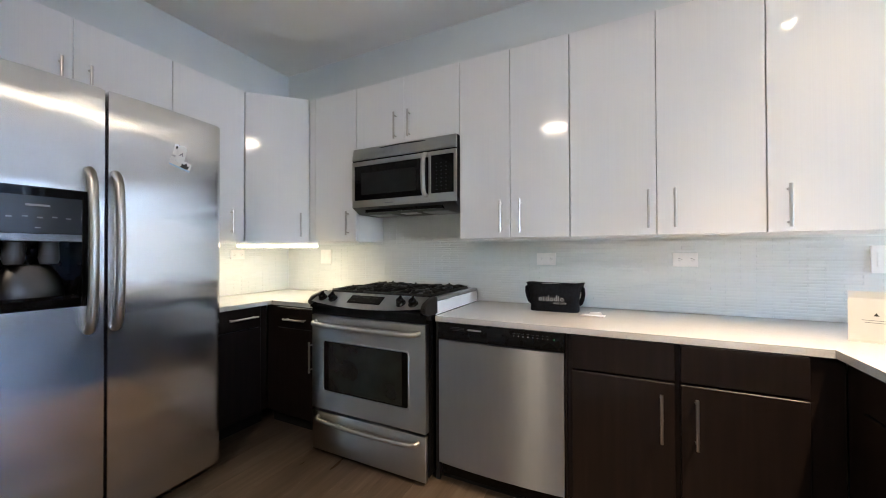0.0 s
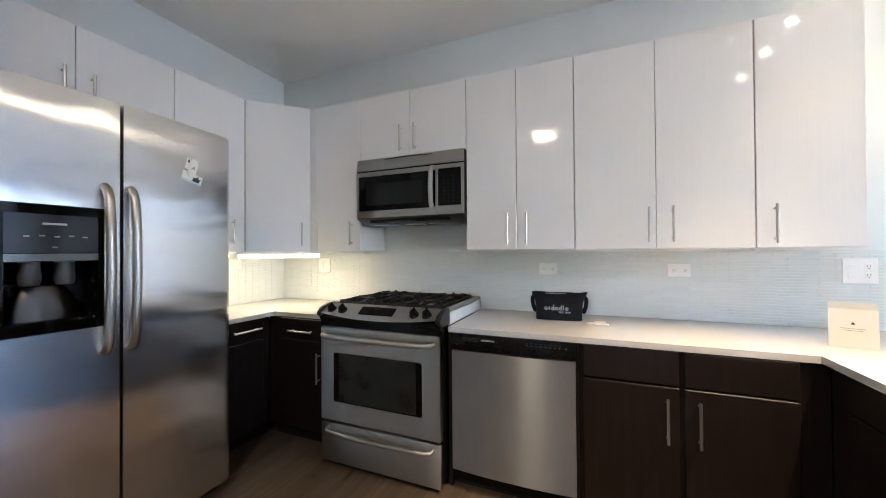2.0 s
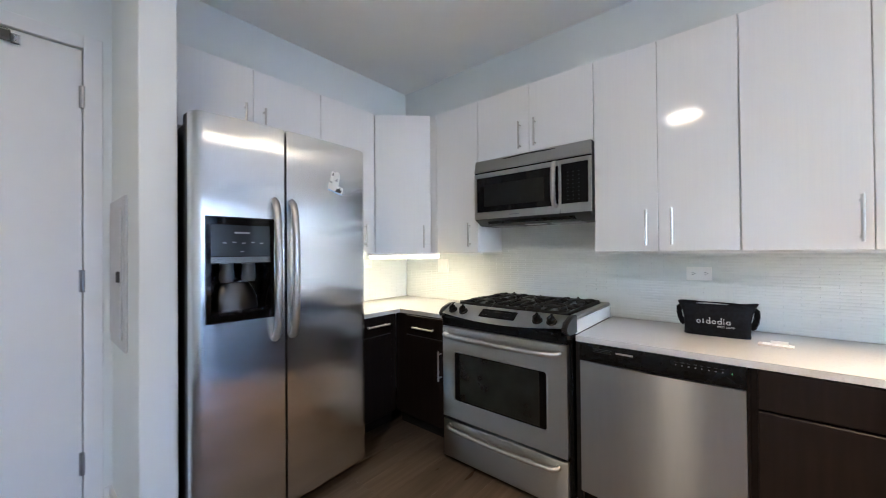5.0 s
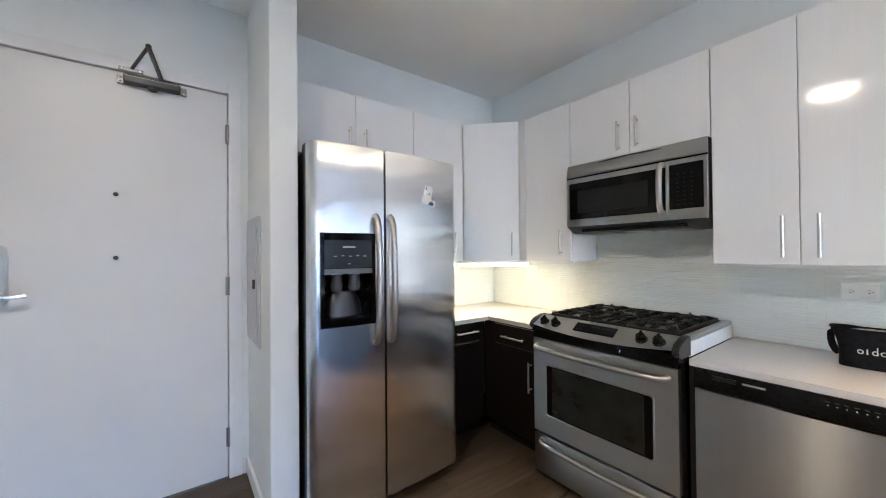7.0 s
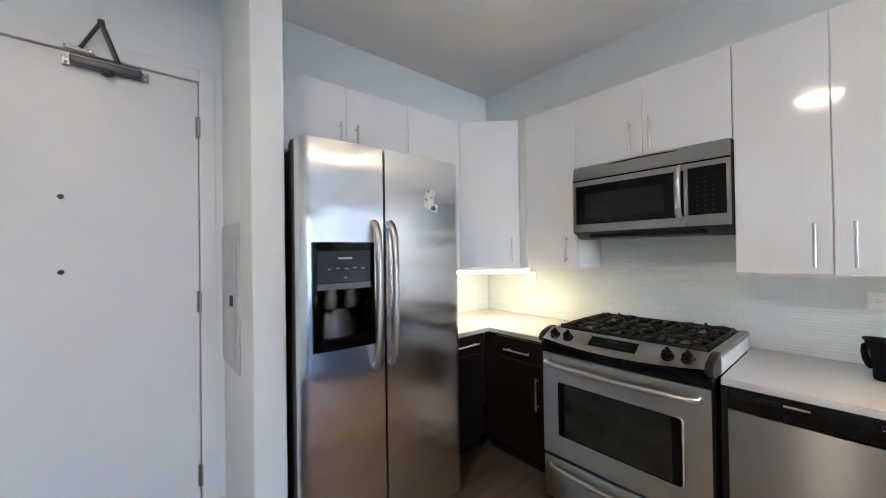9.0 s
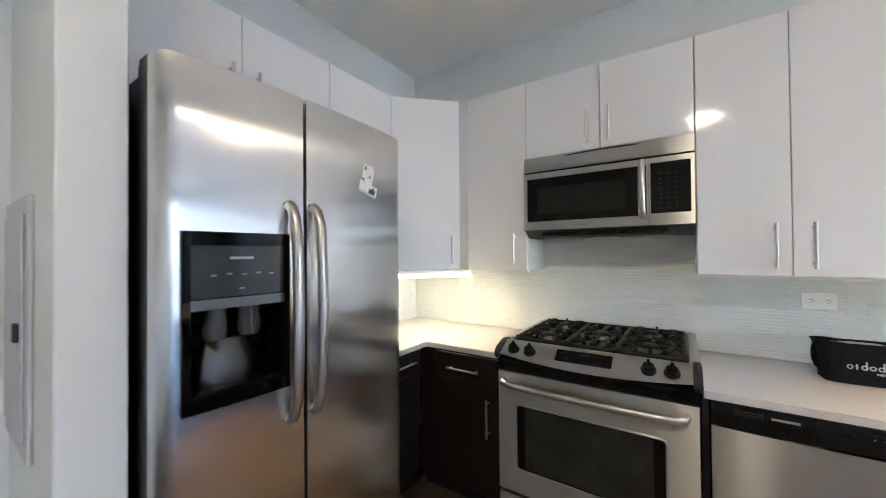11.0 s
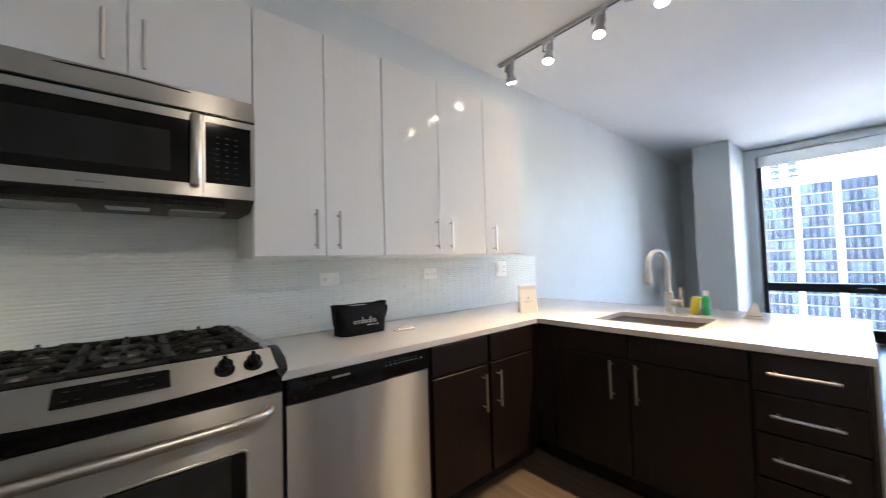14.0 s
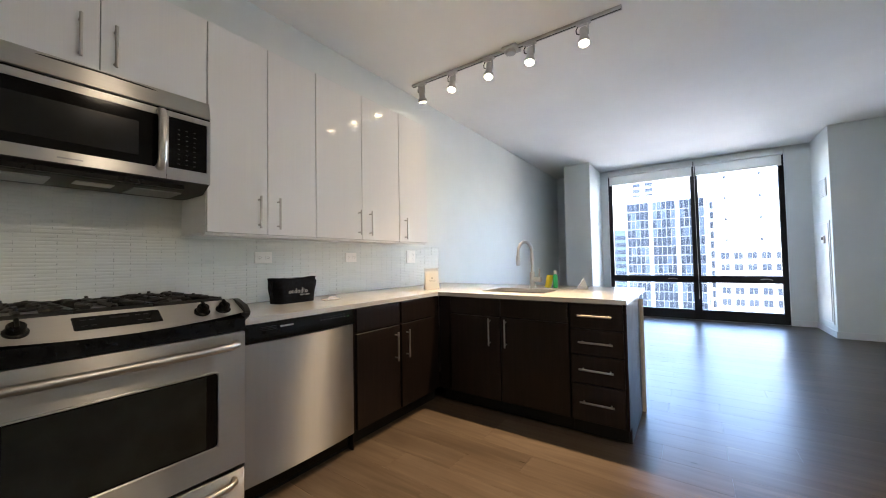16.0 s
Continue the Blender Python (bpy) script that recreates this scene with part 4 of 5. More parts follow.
    for a, b in ((-0.006, 0.0225), (w - 0.0225, w + 0.006)):
        bm = prism(bmesh.new(), [(-0.758, 0.885), (-0.762, 0.903), (-0.738, 0.930), (-0.665, 0.954), (-0.62, 0.952), (-0.62, 0.862), (-0.72, 0.862)], "x", a, b)
        bmesh.ops.bevel(bm, geom=bm.edges[:], offset=0.004, segments=2, affect="EDGES")
        part("end_cap", bm, CAPGREY, r)
    lip = bmesh.new()
    prism(lip, [(-0.764, 0.868), (-0.764, 0.880), (-0.70, 0.90), (-0.70, 0.862)], "x", 0.02, w - 0.02)
    part("panel_lip", lip, BLACK, r)
    # frame on the slope of the panel
    slope = math.degrees(math.atan2(0.952 - 0.885, 0.768 - 0.662))
    on = lambda x, up: pose(x, -0.768 + up * math.cos(radians(slope)), 0.884 + up * math.sin(radians(slope)), slope, 0, 0)
    part("display", B(-0.114, 0.114, -0.033, 0.033, -0.004, 0.004, bev=0.003), BLACKG, cp, "black glass clock display", on(0.384, 0.072))
    for k in range(8):
        part("display_mark", B(-0.007, 0.007, -0.0016, 0.0016, 0.004, 0.0044), KEYMARK, cp, "", on(0.295 + (k % 4) * 0.022 + (0.095 if k % 4 > 1 else 0), 0.055 + (k // 4) * 0.03))
    part("clock", B(-0.026, 0.026, -0.006, 0.006, 0.004, 0.0046), OVENGL, cp, "", on(0.384, 0.085))
    for x in (0.078, 0.155, 0.627, 0.704):
        k = part("knob", lathe(bmesh.new(), [(0.027, 0.0), (0.027, 0.008), (0.022, 0.012), (0.020, 0.030), (0.016, 0.034)], 18, on(x, 0.060)), BLACK, cp, "black burner knob")
        part("grip", B(-0.0055, 0.0055, -0.022, 0.022, 0.03, 0.042, bev=0.002), BLACK, k, "", on(x, 0.060))
    for k in range(3):
        part("knob_mark", B(-0.010 + k * 0.008, -0.006 + k * 0.008, -0.001, 0.001, 0.0, 0.0015), BLACK, cp, "", on(0.116, 0.098))
    part("badge", B(-0.010, 0.010, -0.010, 0.010, 0, 0.002), BLACK, cp, "", on(0.742, 0.092))
    # cooktop with burners and continuous grates
    ct = part("cooktop", B(0.0, w, -0.655, -0.03, 0.925, 0.944, bev=0.005, seg=2), COOKTOP, r, "black enamel cooktop")
    part("cooktop_edge", B(w - 0.035, w + 0.003, -0.645, -0.028, 0.926, 0.947, bev=0.004), EDGESTEEL, r)
    part("cooktop_edge", B(-0.003, 0.035, -0.645, -0.028, 0.926, 0.947, bev=0.004), EDGESTEEL, r)
    part("cooktop_edge", B(0.035, w - 0.035, -0.05, -0.026, 0.926, 0.947, bev=0.004), EDGESTEEL, r)
    burners = ((0.18, -0.50, 0.042), (0.18, -0.20, 0.036), (0.395, -0.35, 0.05), (0.61, -0.50, 0.046), (0.61, -0.20, 0.034))
    for x, y, q in burners:
        b = part("burner", lathe(bmesh.new(), [(q + 0.012, 0.944), (q + 0.01, 0.952), (q, 0.955), (q, 0.962)], 18, pose(x, y, 0)), GREYM, ct)
        part("burner_cap", lathe(bmesh.new(), [(q, 0.962), (q, 0.967), (q - 0.006, 0.970)], 18, pose(x, y, 0)), IRON, b)
    zt, rr = 0.963, 0.0102
    for gx0, gx1 in ((0.045, 0.285), (0.290, 0.500), (0.505, 0.745)):
        cx, half = (gx0 + gx1) / 2, (gx1 - gx0) / 2
        side = abs(cx - 0.395) > 0.1
        bm = bmesh.new()
        zl = zt - 0.008
        rim = arc(gx0 + 0.026, -0.594, 0.022, 180, 270, 4) + arc(gx1 - 0.026, -0.594, 0.022, 270, 360, 4) + arc(gx1 - 0.026, -0.096, 0.022, 0, 90, 4) + arc(gx0 + 0.026, -0.096, 0.022, 90, 180, 4)
        bars = [[(px, py, zl - 0.004) for px, py in rim + rim[:1]], [(gx0 + 0.006, -0.345, zl), (gx1 - 0.006, -0.345, zl)]]
        for cy in ((-0.485, -0.205) if side else (-0.345,)):
            reach = 0.125 if side else 0.24
            for sx in (-1, 1):
                # a swan-necked finger sweeping round the burner from the rim
                for sy in (-1, 1):
                    sweep = [(sx * half * 0.93, sy * reach * 0.86, -0.010), (sx * half * 0.62, sy * reach * 0.90, -0.003), (sx * half * 0.48, sy * reach * 0.66, 0.0), (sx * half * 0.66, sy * reach * 0.42, 0.0), (sx * half * 0.60, sy * reach * 0.22, 0.0), (sx * 0.030, sy * 0.016, 0.0)]
                    bars.append([(cx + dx, cy + dy, zt + dz) for dx, dy, dz in sweep])
                bars.append([(cx + sx * half * 0.95, cy, zl), (cx + sx * half * 0.66, cy, zt), (cx + sx * 0.034, cy, zt)])
                tube(bm, [(cx + sx * half * 0.48, cy, zt), (cx + sx * half * 0.48, cy, zt + 0.016)], 0.006, 6)
            for sy in (-1, 1):
                bars.append([(cx, cy + sy * reach, zl), (cx, cy + sy * reach * 0.7, zt), (cx, cy + sy * 0.034, zt)])
                tube(bm, [(cx, cy + sy * reach * 0.72, zt), (cx, cy + sy * reach * 0.72, zt + 0.016)], 0.006, 6)
        for p in bars:
            tube(bm, p, rr, 8)
        for x in (gx0 + 0.006, gx1 - 0.006):
            for y in (-0.600, -0.345, -0.09):
                tube(bm, [(x, y, 0.943), (x, y, zt)], 0.009, 6)
        part("grate", bm, IRON, r, "black cast-iron grate")


def microwave():
    m = thing("microwave", "stainless over-range microwave with black glass door", "microwave")
    x0, x1, yf, z0, z1 = 0.002, 0.793, -0.372, 1.490, 1.905
    part("body", B(x0, x1, -0.354, -0.012, z0 + 0.03, z1, bev=0.002), BLACK, m)
    # sloping steel vent above the door
    bm = prism(bmesh.new(), [(yf, 1.822), (yf + 0.004, 1.85), (yf + 0.016, z1), (-0.354, z1), (-0.354, 1.822)], "x", x0, x1)
    vent = part("vent_hood", bm, STEEL, m)
    n = 12
    # a dark bar stands in for the shadow line under the hood's top lip
    lip = [(0.16 + 0.48 * i / n, -0.352 - 0.006 * math.sin(math.pi * i / n), 1.888 + 0.008 * math.sin(math.pi * i / n)) for i in range(n + 1)]
    part("vent_lip_shade", T(lip, 0.005, 8), SLOT, vent)
    up = [(0.10, 1.8235), (0.115, 1.852), (0.15, 1.876), (0.22, 1.887), (0.40, 1.892), (0.58, 1.887), (0.65, 1.876), (0.685, 1.852), (0.70, 1.8235)]
    arch = prism(bmesh.new(), up, "y", -0.0035, 0.002)
    for v in arch.verts:
        v.co.y += yf + 0.22 * max(0.0, v.co.z - 1.85) + 0.14 * (min(v.co.z, 1.85) - 1.822)
    part("vent_panel", arch, STEEL, vent, "raised arched steel panel")
    part("shadow_gap", B(x0, x1, yf + 0.008, -0.354, 1.812, 1.822), BLACK, m)
    # door and control side, each a steel frame round black glass
    d = bmesh.new()
    for a in ((x0, 0.614, 1.782, 1.812), (x0, 0.614, z0 + 0.008, 1.545), (x0, 0.022, 1.545, 1.782), (0.605, 0.614, 1.545, 1.782)):
        box(d, a[0], a[1], yf, yf + 0.017, a[2], a[3])
    door = part("door", d, STEEL, m)
    part("door_glass", B(0.022, 0.605, yf + 0.003, yf + 0.017, 1.545, 1.782), BLACKG, door, "black glass door front")
    part("window", B(0.080, 0.515, yf + 0.001, yf + 0.004, 1.582, 1.730), MWGL, door, "grey mesh window")
    part("maker_mark", B(0.275, 0.345, yf - 0.0006, yf, 1.515, 1.521), MARK, door)
    hp = [(0.588, yf, 1.800), (0.588, yf - 0.022, 1.795), (0.588, yf - 0.036, 1.765), (0.588, yf - 0.042, 1.67), (0.588, yf - 0.036, 1.575), (0.588, yf - 0.022, 1.548), (0.588, yf, 1.543)]
    part("handle", T(hp, 0.0165, 12, 0.85), NICKEL, door, "bowed steel handle")
    c = bmesh.new()
    for a in ((0.616, x1, 1.788, 1.812), (0.616, x1, z0 + 0.008, 1.552), (0.616, 0.622, 1.552, 1.788), (0.778, x1, 1.552, 1.788)):
        box(c, a[0], a[1], yf, yf + 0.017, a[2], a[3])
    cs = part("control_side", c, STEEL, m)
    part("keypad", B(0.622, 0.778, yf + 0.002, yf + 0.017, 1.552, 1.788, bev=0.002), BLACKG, cs, "black glass keypad")
    for i in range(8):
        for j in range(3):
            part("key_mark", B(0.657 + j * 0.032, 0.666 + j * 0.032, yf + 0.0013, yf + 0.002, 1.573 + i * 0.023, 1.5765 + i * 0.023), KEYMARK, cs)
    # underside with filters
    part("underside", prism(bmesh.new(), [(-0.371, z0 + 0.006), (-0.371, z0 + 0.03), (-0.02, z0 + 0.03), (-0.02, z0 - 0.03), (-0.10, z0 - 0.035), (-0.30, z0 - 0.035)], "x", x0 + 0.004, x1 - 0.004), UNDER, m)
    part("front_strip", B(0.10, 0.69, -0.352, -0.31, z0 - 0.028, z0 - 0.008), BLACK, m)
    for a in ((0.09, 0.27), (0.52, 0.70)):
        part("filter", B(a[0], a[1], -0.29, -0.12, z0 - 0.041, z0 - 0.035), GREYM, m, "grey mesh grease filter")
    part("lamp_cover", B(0.34, 0.46, -0.28, -0.2, z0 - 0.039, z0 - 0.035), PANELG, m)


def dishwasher():
    d = thing("dishwasher", "stainless dishwasher with black control strip", "dishwasher")
    x0, x1, yf = 0.818, 1.444, -0.662
    part("body", B(x0 + 0.004, x1 - 0.004, -0.62, -0.04, 0.03, 0.826), BLACK, d)
    n = 16
    face = [(x0 + 0.003 + (x1 - x0 - 0.006) * i / n, yf + 0.004 - 0.014 * (1 - abs(2 * i / n - 1) ** 2.2)) for i in range(n + 1)]
    part("door", prism(bmesh.new(), face + [(x1 - 0.003, yf + 0.04), (x0 + 0.003, yf + 0.04)], "z", 0.105, 0.738), STEELD, d)
    bm = prism(bmesh.new(), [(yf - 0.004, 0.744), (yf - 0.006, 0.760), (yf + 0.002, 0.826), (yf + 0.04, 0.826), (yf + 0.04, 0.740), (yf + 0.012, 0.738)], "x", x0 + 0.002, x1 - 0.002)
    c = part("control_strip", bm, BLACK, d, "black control strip")
    for k in range(3):
        part("vent_slit", B(0.885, 0.965, yf - 0.0040, yf, 0.792 + k * 0.007, 0.7945 + k * 0.007), TOE, c)
    part("maker_mark", B(0.985, 1.055, yf - 0.0042, yf, 0.797, 0.804), MARK, c)
    for k in range(8):
        part("button_light", B(1.216 + k * 0.022, 1.220 + k * 0.022, yf - 0.0036, yf, 0.794, 0.797), MARK, c)
        part("button_mark", B(1.212 + k * 0.022, 1.223 + k * 0.022, yf - 0.0028, yf, 0.806, 0.808), KEYMARK, c)
    part("start_light", B(1.398, 1.402, yf - 0.0036, yf, 0.794, 0.797), GREENLED, c)
    part("toe_kick", B(x0, x1, -0.60, -0.585, 0.0, 0.10), TOE, d)
    # near-black strip added for the shade in the open gap beside the range
    f = thing("gap_strip", "near-black strip standing in for the shaded gap between range and dishwasher", "panel")
    part("strip", B(0.794, 0.815, -0.64, -0.62, 0.0, 0.828), TOE, f)
    g = thing("gap_strip", "dark-stained strip beside the dishwasher", "panel")
    part("strip", B(1.4445, 1.4515, -0.645, -0.05, 0.0, 0.828), DARK, g)


# ---- lamps ----
def track_light():
    t = thing("track_light", "grey ceiling track with five lit spot heads", "track light", pose(TRACK_X, 0, H))
    rail = part("track", B(-0.018, 0.018, -1.98, -0.14, -0.022, 0.0, bev=0.002), PANELG, t)
    part("slot", B(-0.006, 0.006, -1.975, -0.145, -0.0228, -0.022), SLOT, rail)
    part("feed_box", B(-0.055, 0.055, -1.235, -1.11, -0.028, 0.0, bev=0.005), PANELG, t)
    part("feed_boss", lathe(bmesh.new(), [(0.034, -0.05), (0.04, -0.045), (0.04, -0.022)], 16, pose(0, -1.17, 0)), PANELG, t)
    for ty, (ax, ay) in zip(TRACK_Y, SPOT_AIM):
        tilt = look((0, ty, -0.115), (ax, ty + ay, -1.2)) @ pose(0, 0, 0, 180, 0, 0)
        head = part("spot_head", lathe(bmesh.new(), [(0.026, -0.062), (0.028, -0.058), (0.028, 0.026), (0.030, 0.034), (0.038, 0.042), (0.041, 0.050), (0.041, 0.070), (0.037, 0.073)], 20), PANELG, t, "grey cylinder spot head", tilt)
        part("lens", lathe(bmesh.new(), [(0.031, 0.0725), (0.031, 0.0742), (0.016, 0.0755)], 18), LENS, head, "glowing lamp lens")
        part("stem", B(-0.008, 0.008, ty - 0.035, ty - 0.023, -0.11, -0.02), PANELG, t)
        part("stem_plate", B(-0.015, 0.015, ty - 0.05, ty + 0.05, -0.034, -0.0225, bev=0.003), PANELG, t)
        part("flex", T([(0.0, ty + 0.035, -0.03), (0.012, ty + 0.055, -0.05), (0.006, ty + 0.05, -0.08), (0.0, ty + 0.03, -0.095)], 0.004, 6), SLOT, t)
    c = thing("ceiling_light", "lit flat round opal ceiling light", "ceiling light", pose(*CEIL_LAMP, H))
    part("pan", lathe(bmesh.new(), [(0.15, -0.026), (0.155, -0.022), (0.155, 0.0)], 28), PANELG, c)
    part("diffuser", lathe(bmesh.new(), [(0.05, -0.030), (0.10, -0.0295), (0.13, -0.026)], 28), DOME, c, "glowing opal disc")


# ---- loose things on the worktops ----
def lettering(text, size, depth):
    """Words in the built-in font as a mesh, upright in its own x and y."""
    curve = bpy.data.curves.new("words", "FONT")
    curve.body, curve.size, curve.extrude, curve.resolution_u = text, size, depth, 2
    maker = bpy.data.objects.new("words", curve)
    mesh = bpy.data.meshes.new_from_object(maker)
    bpy.data.objects.remove(maker)
    return mesh


def tote_bag():
    """A soft insulated bag: bulging walls, rolled rim, side straps, tissue at the top."""
    b = thing("lunch_bag", "black felt lunch bag with pale lettering", "bag", pose(1.334, -0.212, ZC, 0, 0, 2))
    n, levels = 48, 10
    rows = []
    for j in range(levels):
        v = j / (levels - 1)
        hx = 0.130 + 0.022 * v
        pinch = 1 - 0.30 * max(0.0, (v - 0.55) / 0.45) ** 1.5
        hy = (0.066 + 0.008 * math.sin(math.pi * v)) * pinch
        row = []
        for k in range(n):
            a = 2 * math.pi * k / n
            c, s = math.cos(a), math.sin(a)
            x, y = hx * math.copysign(abs(c) ** 0.42, c), hy * math.copysign(abs(s) ** 0.42, s)
            w = noise.noise(Vector((x * 14, y * 14, v * 2.5))) * 0.007 * (0.2 + v)
            end = max(0.0, abs(x / hx) - 0.7) / 0.3
            z = 0.150 * v + (0.004 * end + 0.0025 * math.sin(7 * x / hx) - 0.001 * (1 - (x / hx) ** 2)) * v ** 3
            row.append((x + w * c - 0.008 * end * c * math.sin(math.pi * v), y + w * s * 1.3, z + 0.001))
        rows.append(row)
    inner = [[(x * 0.97, y * 0.90, z - 0.001) for x, y, z in rows[-1]], [(x * 0.96, y * 0.86, z - 0.022) for x, y, z in rows[-1]]]
    bm = bmesh.new()
    vs = [[bm.verts.new(p) for p in q] for q in rows + inner]
    for a, c in zip(vs, vs[1:]):
        for k in range(n):
            bm.faces.new((a[k], a[(k + 1) % n], c[(k + 1) % n], c[k]))
    bm.faces.new(vs[0])
    bm.faces.new(vs[-1])
    bmesh.ops.recalc_face_normals(bm, faces=bm.faces[:])
    part("body", bm, FABRIC, b)
    rim = [(x, y, z + 0.001) for x, y, z in rows[-1]]
    part("rim_binding", T(rim + rim[:1], 0.0028, 6), FABRIC, b)
    for s in (-1, 1):
        pts = [(s * 0.142, -0.020, 0.138), (s * 0.151, -0.018, 0.130), (s * 0.152, -0.012, 0.104), (s * 0.148, -0.004, 0.075), (s * 0.139, 0.0, 0.050), (s * 0.130, 0.002, 0.042)]
        part("strap", T(pts, 0.0055, 8, 2.4), FABRIC, b)
        part("handle_tab", T([(s * 0.098, -0.046, 0.128), (s * 0.100, -0.040, 0.146), (s * 0.108, -0.026, 0.148), (s * 0.112, -0.016, 0.140)], 0.006, 8), FABRIC, b)
    tissue = bmesh.new()
    grid = []
    for i in range(13):
        x = -0.112 + 0.180 * i / 12
        grid.append([tissue.verts.new((x, -0.032 + 0.064 * k / 5, 0.140 + 0.013 * math.sin(math.pi * k / 5) * math.sin(math.pi * i / 12) ** 0.5 + 0.006 * noise.noise(Vector((x * 55, k * 0.9, 2.0))))) for k in range(6)])
    for p, q in zip(grid, grid[1:]):
        for k in range(5):
            tissue.faces.new((p[k], q[k], q[k + 1], p[k + 1]))
    bmesh.ops.solidify(tissue, geom=tissue.faces[:], thickness=0.001)
    part("tissue_paper", tissue, PAPER, b, "white tissue paper")
    # the printed name, as plain strokes of its size
    x = -0.078
    for wd, ht in ((0.020, 0.020), (0.009, 0.020), (0.016, 0.031), (0.016, 0.020), (0.017, 0.031), (0.005, 0.028), (0.016, 0.020)):
        stroke = bmesh.new()
        if wd < 0.012:
            box(stroke, 0, wd * 0.5, -0.0006, 0.0006, 0, ht)
        else:
            tube(stroke, [(px, 0.0, pz) for px, pz in arc(wd / 2, 0.0085, 0.0072, 0, 360, 14)], 0.0019, 6)
            if ht > 0.025:
                box(stroke, wd - 0.0042, wd - 0.0008, -0.0014, 0.0010, 0.0, ht)
        part("print_stroke", stroke, INK, b, "", pose(x, -0.0765, 0.062, -1, 0, 0))
        x += wd + 0.0055
    words = lettering("WEST LOOP", 0.0125, 0.0008)
    words.materials.append(INK)
    line = new("print_line", words)
    line.parent = b
    line.matrix_local = pose(0.0, -0.0765, 0.046, 89, 0, 0)


def small_things():
    c = thing("key_card", "small pale cards lying beside the bag", "card", pose(1.540, -0.325, ZC, 0, 0, -6))
    part("sleeve", B(-0.055, 0.055, -0.028, 0.028, 0.0, 0.005, bev=0.001), PINK, c)
    part("card", B(-0.04, 0.06, -0.030, 0.018, 0.005, 0.0075), PAPER, c, "white card")
    part("tab", prism(bmesh.new(), [(-0.02, 0.0075), (0.045, 0.0075), (0.040, 0.022), (-0.012, 0.020)], "y", 0.0, 0.003), PAPER, c)

    b = thing("folded_card", "white folded welcome card standing on the worktop", "card", pose(2.497, -0.452, ZC, 0, 0, -21))
    front = prism(bmesh.new(), [(-0.068, 0.0), (0.068, 0.0), (0.068, 0.184), (-0.068, 0.184)], "y", -0.001, 0.001)
    part("front_leaf", front, PAPER, b, "", pose(0, -0.022, 0.0, -8, 0, 0))
    back = prism(bmesh.new(), [(-0.068, 0.0), (0.068, 0.0), (0.068, 0.184), (-0.068, 0.184)], "y", -0.001, 0.001)
    part("back_leaf", back, PAPER, b, "", pose(0, 0.022, 0.0, 8, 0, 0))
    part("mark", prism(bmesh.new(), [(-0.007, 0.095), (0.007, 0.095), (0.0, 0.107)], "y", -0.0025, -0.001), SLOT, b, "", pose(0, -0.022, 0.0, -8, 0, 0))
    for z, h in ((0.078, 0.035), (0.070, 0.028)):
        part("print_line", B(-h, h, -0.002, -0.001, z, z + 0.002), MARK, b, "", pose(0, -0.022, 0.0, -8, 0, 0))

    y = thing("sponge", "yellow dish sponge leaning by the faucet", "sponge", pose(3.020, -1.300, ZC, 0, -13, 75))
    part("block", B(-0.016, 0.016, -0.030, 0.030, 0.004, 0.112, bev=0.006, seg=2), YELLOW, y)
    g = thing("soap_bottle", "green dish soap bottle with a white cap", "bottle", pose(3.030, -1.362, ZC))
    part("bottle", lathe(bmesh.new(), [(0.017, 0.0), (0.020, 0.006), (0.019, 0.050), (0.020, 0.096), (0.015, 0.110), (0.010, 0.118)], 20), GREEN, g)
    part("cap", lathe(bmesh.new(), [(0.013, 0.116), (0.013, 0.140), (0.008, 0.147)], 16), PLATE, g, "white cap")
    t = thing("tent_card", "small white folded tent card on the peninsula", "card", pose(3.06, -1.570, ZC, 0, 0, -72))
    part("fold", prism(bmesh.new(), [(-0.045, 0), (0.045, 0), (0.012, 0.085)], "y", -0.028, 0.028), PAPER, t)
    part("print_line", B(-0.03, 0.03, -0.0285, -0.028, 0.012, 0.016), MARK, t)


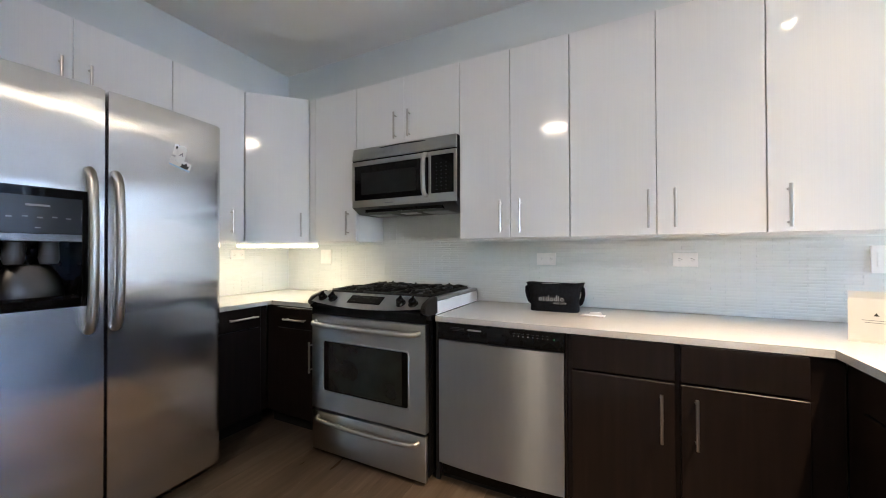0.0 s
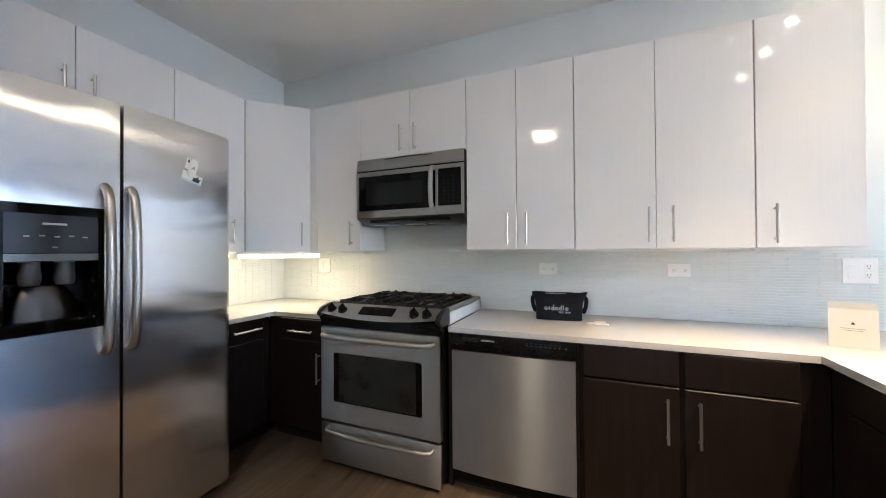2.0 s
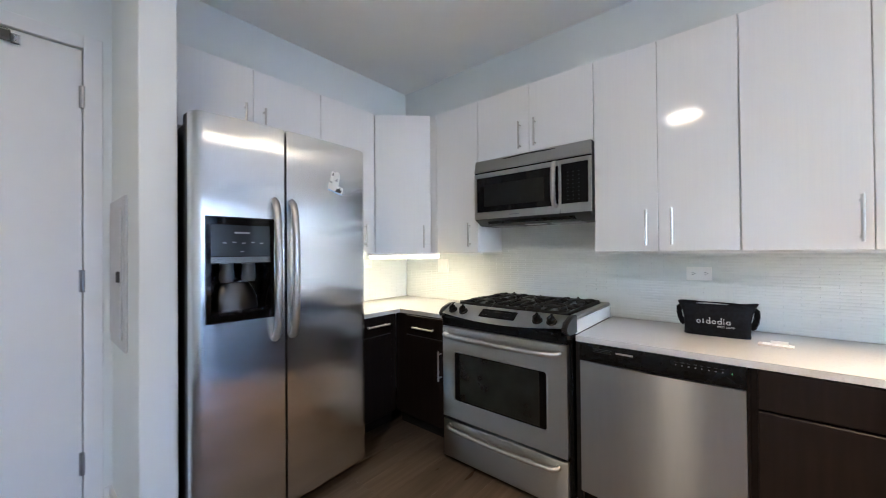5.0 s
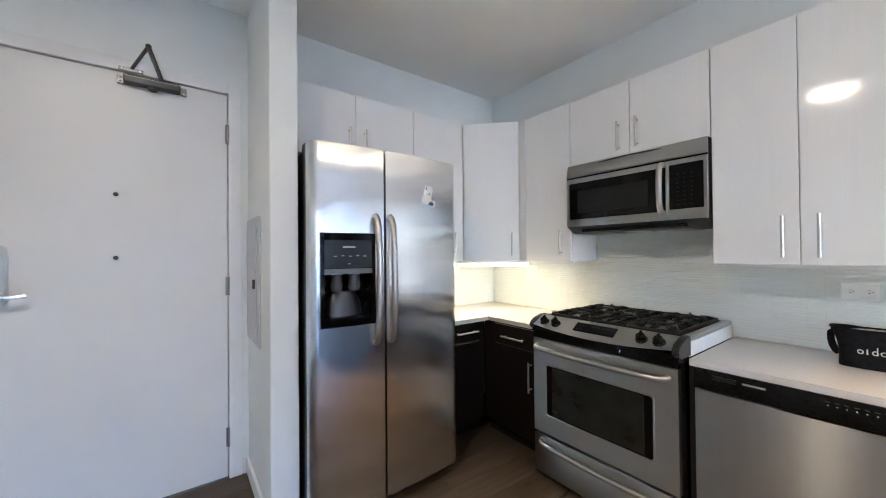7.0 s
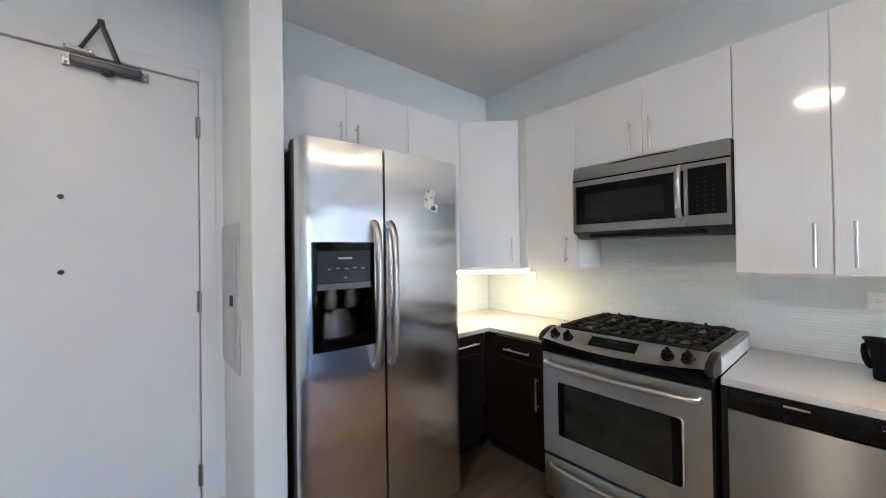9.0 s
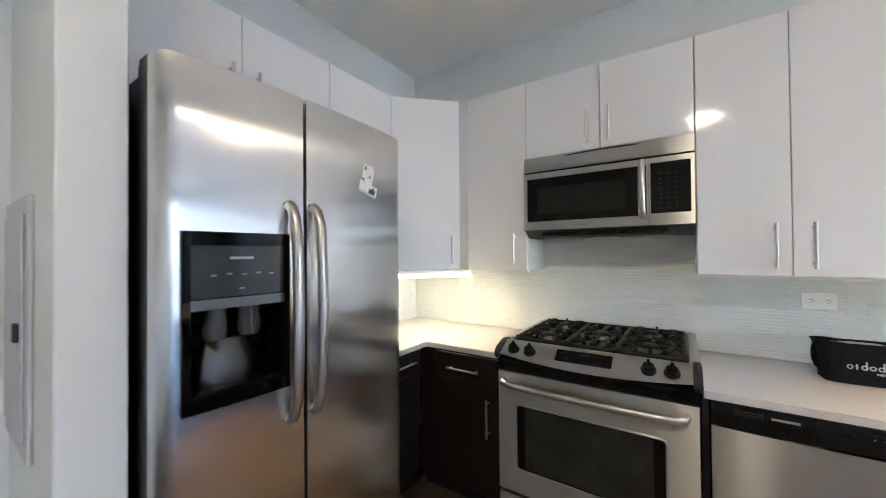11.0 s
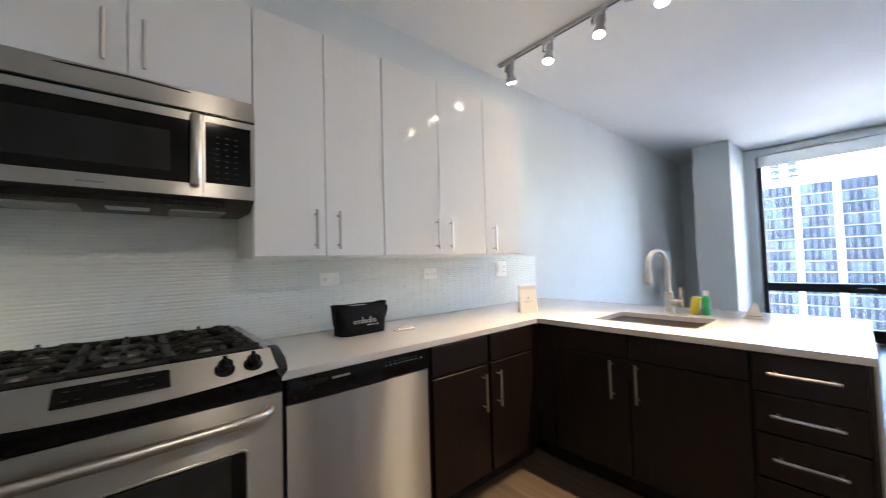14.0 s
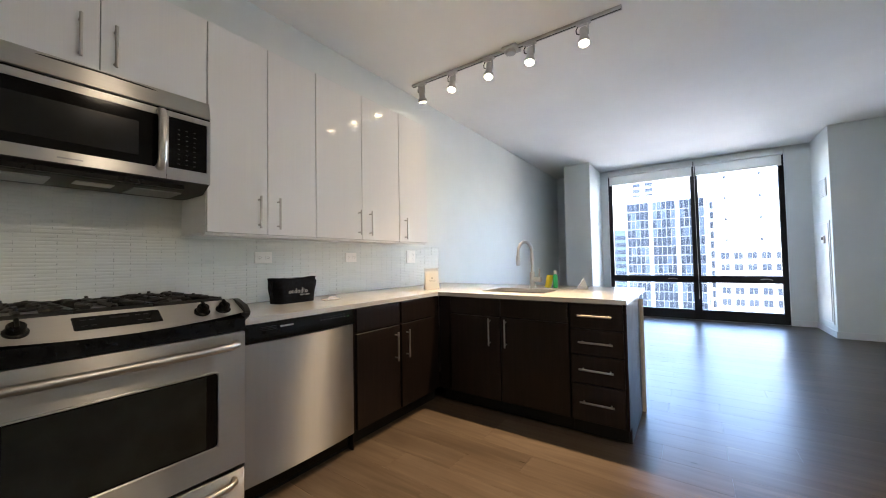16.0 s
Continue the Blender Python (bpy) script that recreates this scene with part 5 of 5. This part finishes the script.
# ---- the city outside ----
def city():
    solid("ground", B(W1 + 6, 900, -500, 500, -62, -60), GROUND, "far city ground seen between towers", "ground", "structure")

    def tower(label, x, y0, y1, z1, material, bays, storeys, pier, top_gap, glass, deep=30, sill=0.9, first=None, zb=-60, slab=0.0, panes=1, fins=5):
        rnd = random.Random(int(x))
        t = thing("tower", label, "building")
        part("wall", B(x, x + deep, y0, y1, zb, z1), material, t)
        part("parapet", B(x - 0.4, x + deep + 0.4, y0 - 0.4, y1 + 0.4, z1, z1 + 1.0), material, t)
        bw = (y1 - y0) / bays
        h = 3.05
        wins = {}
        for i in range(storeys):
            z = z1 - top_gap - (i + 1) * h
            for j in range(bays):
                if first and i < first(j):
                    continue
                # each bay is split into panes, some with pale curtains
                pw = (bw - 2 * pier) / panes
                for k in range(panes):
                    look_of = rnd.choice(glass)
                    if look_of not in wins:
                        wins[look_of] = mesh_of("window", B(-0.05, 0.3, -pw / 2 + 0.03, pw / 2 - 0.03, 0, h - sill), look_of)
                    w = new("window", wins[look_of])
                    w.parent = t
                    w.matrix_basis = pose(x, y0 + j * bw + pier + (k + 0.5) * pw, z + 0.3)
            if slab:
                part("balcony", B(x - 0.6, x - 0.06, y0 + slab, y1 - slab, z + 0.1, z + 0.26), FINS, t)
        # mullions as upright fins
        for j in range(1, bays * fins):
            if j % fins:
                q = y0 + j * bw / fins
                part("fin", B(x - 0.14, x - 0.06, q - 0.06, q + 0.06, max(zb, z1 - top_gap - storeys * h), z1 - top_gap), FINS, t)
        return t
    tower("white concrete apartment tower with dark balconied windows", 140, -6.8, 16.3, 21.0, FACADE, 3, 17, 0.55, 1.2, (TOWERGL, TOWERGL, TOWERGL, TOWERMID), sill=0.3, slab=0.8, panes=5)
    tower("pale apartment tower corner with narrow windows", 138, -9.8, -7.0, 19.5, FACADE, 1, 17, 0.45, 1.0, (TOWERGL2,))
    broad = tower("broad white slab tower with a grid of windows", 120, -27.5, -8.4, 26.0, FACADE, 7, 16, 0.42, 20.0, (TOWERGL2, TOWERGL), sill=1.25, panes=2, fins=1, first=lambda j: 2 if j < 2 else 1)
    for y in (-25.2, -17.2, -10.2):
        for k in range(4):
            part("vent_window", B(119.9, 120.2, y - 0.28, y + 0.28, 21.6 - k * 5.6, 22.4 - k * 5.6), TOWERGL2, broad)
    tower("distant blue-grey office tower with banded windows", 170, 20.2, 40.0, 12.0, FACADE2, 1, 14, 0.0, 0.5, (TOWERGL2,), sill=1.4)
    tower("far pale stepped tower top", 220, 0.5, 24.0, 44.0, FACADE, 4, 5, 1.0, 2.0, (TOWERGL2,))
    p = thing("tower", "rooftop block on the white tower", "building")
    part("wall", B(150, 162, -2.0, 8.0, 21.9, 29.0), FACADE, p)


# ---- floor boards ----
def floor_boards():
    floor = bpy.data.objects["floor"]
    width, rnd = 0.178, random.Random(7)
    lengths = (1.22, 0.9, 0.62)
    meshes = {}

    def board(wd, ln):
        key = (round(wd, 4), round(ln, 4))
        if key not in meshes:
            bm = bmesh.new()
            g, e = 0.0003, 0.0006
            pts = [(-wd / 2 + g, -ln / 2 + g), (wd / 2 - g, -ln / 2 + g), (wd / 2 - g, ln / 2 - g), (-wd / 2 + g, ln / 2 - g)]
            ins = [(x - math.copysign(e, x), y - math.copysign(e, y)) for x, y in pts]
            lo = [bm.verts.new((x, y, -0.006)) for x, y in pts]
            mid = [bm.verts.new((x, y, -0.0004)) for x, y in pts]
            hi = [bm.verts.new((x, y, 0.0)) for x, y in ins]
            for a, b in ((lo, mid), (mid, hi)):
                for k in range(4):
                    bm.faces.new((a[k], a[(k + 1) % 4], b[(k + 1) % 4], b[k]))
            bm.faces.new(hi)
            bmesh.ops.recalc_face_normals(bm, faces=bm.faces[:])
            me = mesh_of("plank", bm, PLANK)
            me.polygons.foreach_set("use_smooth", [False] * len(me.polygons))
            meshes[key] = me
        return meshes[key]
    x = W0
    while x < W1 - 0.01:
        wd = min(width, W1 - x)
        y = 0.0 + rnd.choice((0.0, 0.3, 0.61, 0.9))
        while y > S + 0.01:
            ln = 1.22
            a, b = min(y, 0.0), max(y - ln, S)
            y -= ln
            if a - b < 0.05:
                continue
            ob = new("plank", board(wd, a - b))
            ob.parent = floor
            ob.matrix_basis = pose(x + wd / 2, (a + b) / 2, 0)
        x += wd


PANELDARK = plain("dispenser_panel", (0.024, 0.027, 0.031), 0.16)
CARAFE = plain("paddle_grey", (0.085, 0.081, 0.078), 0.38, 1.0)
TRIMDARK = plain("dark_chrome", (0.16, 0.165, 0.17), 0.25, 0.9)
SPOUTG = plain("spout_grey", (0.05, 0.049, 0.048), 0.35)
CAPGREY = plain("cap_grey", (0.028, 0.028, 0.029), 0.35, spec=0.35)
DIMMARK = plain("dim_print", (0.14, 0.14, 0.145), 0.4)
UNDER = plain("underside_enamel", (0.022, 0.022, 0.0225), 0.45)
KEYMARK = plain("key_print", (0.015, 0.015, 0.016), 0.4)

shell()
entry_door()
window_and_blinds()
closet_fittings()
worktops()
wall_cabinets()
base_cabinets()
refrigerator()
gas_range()
microwave()
dishwasher()
sink_and_tap()
outlets()
track_light()
tote_bag()
fridge_magnets()
small_things()
city()
splashback()
floor_boards()
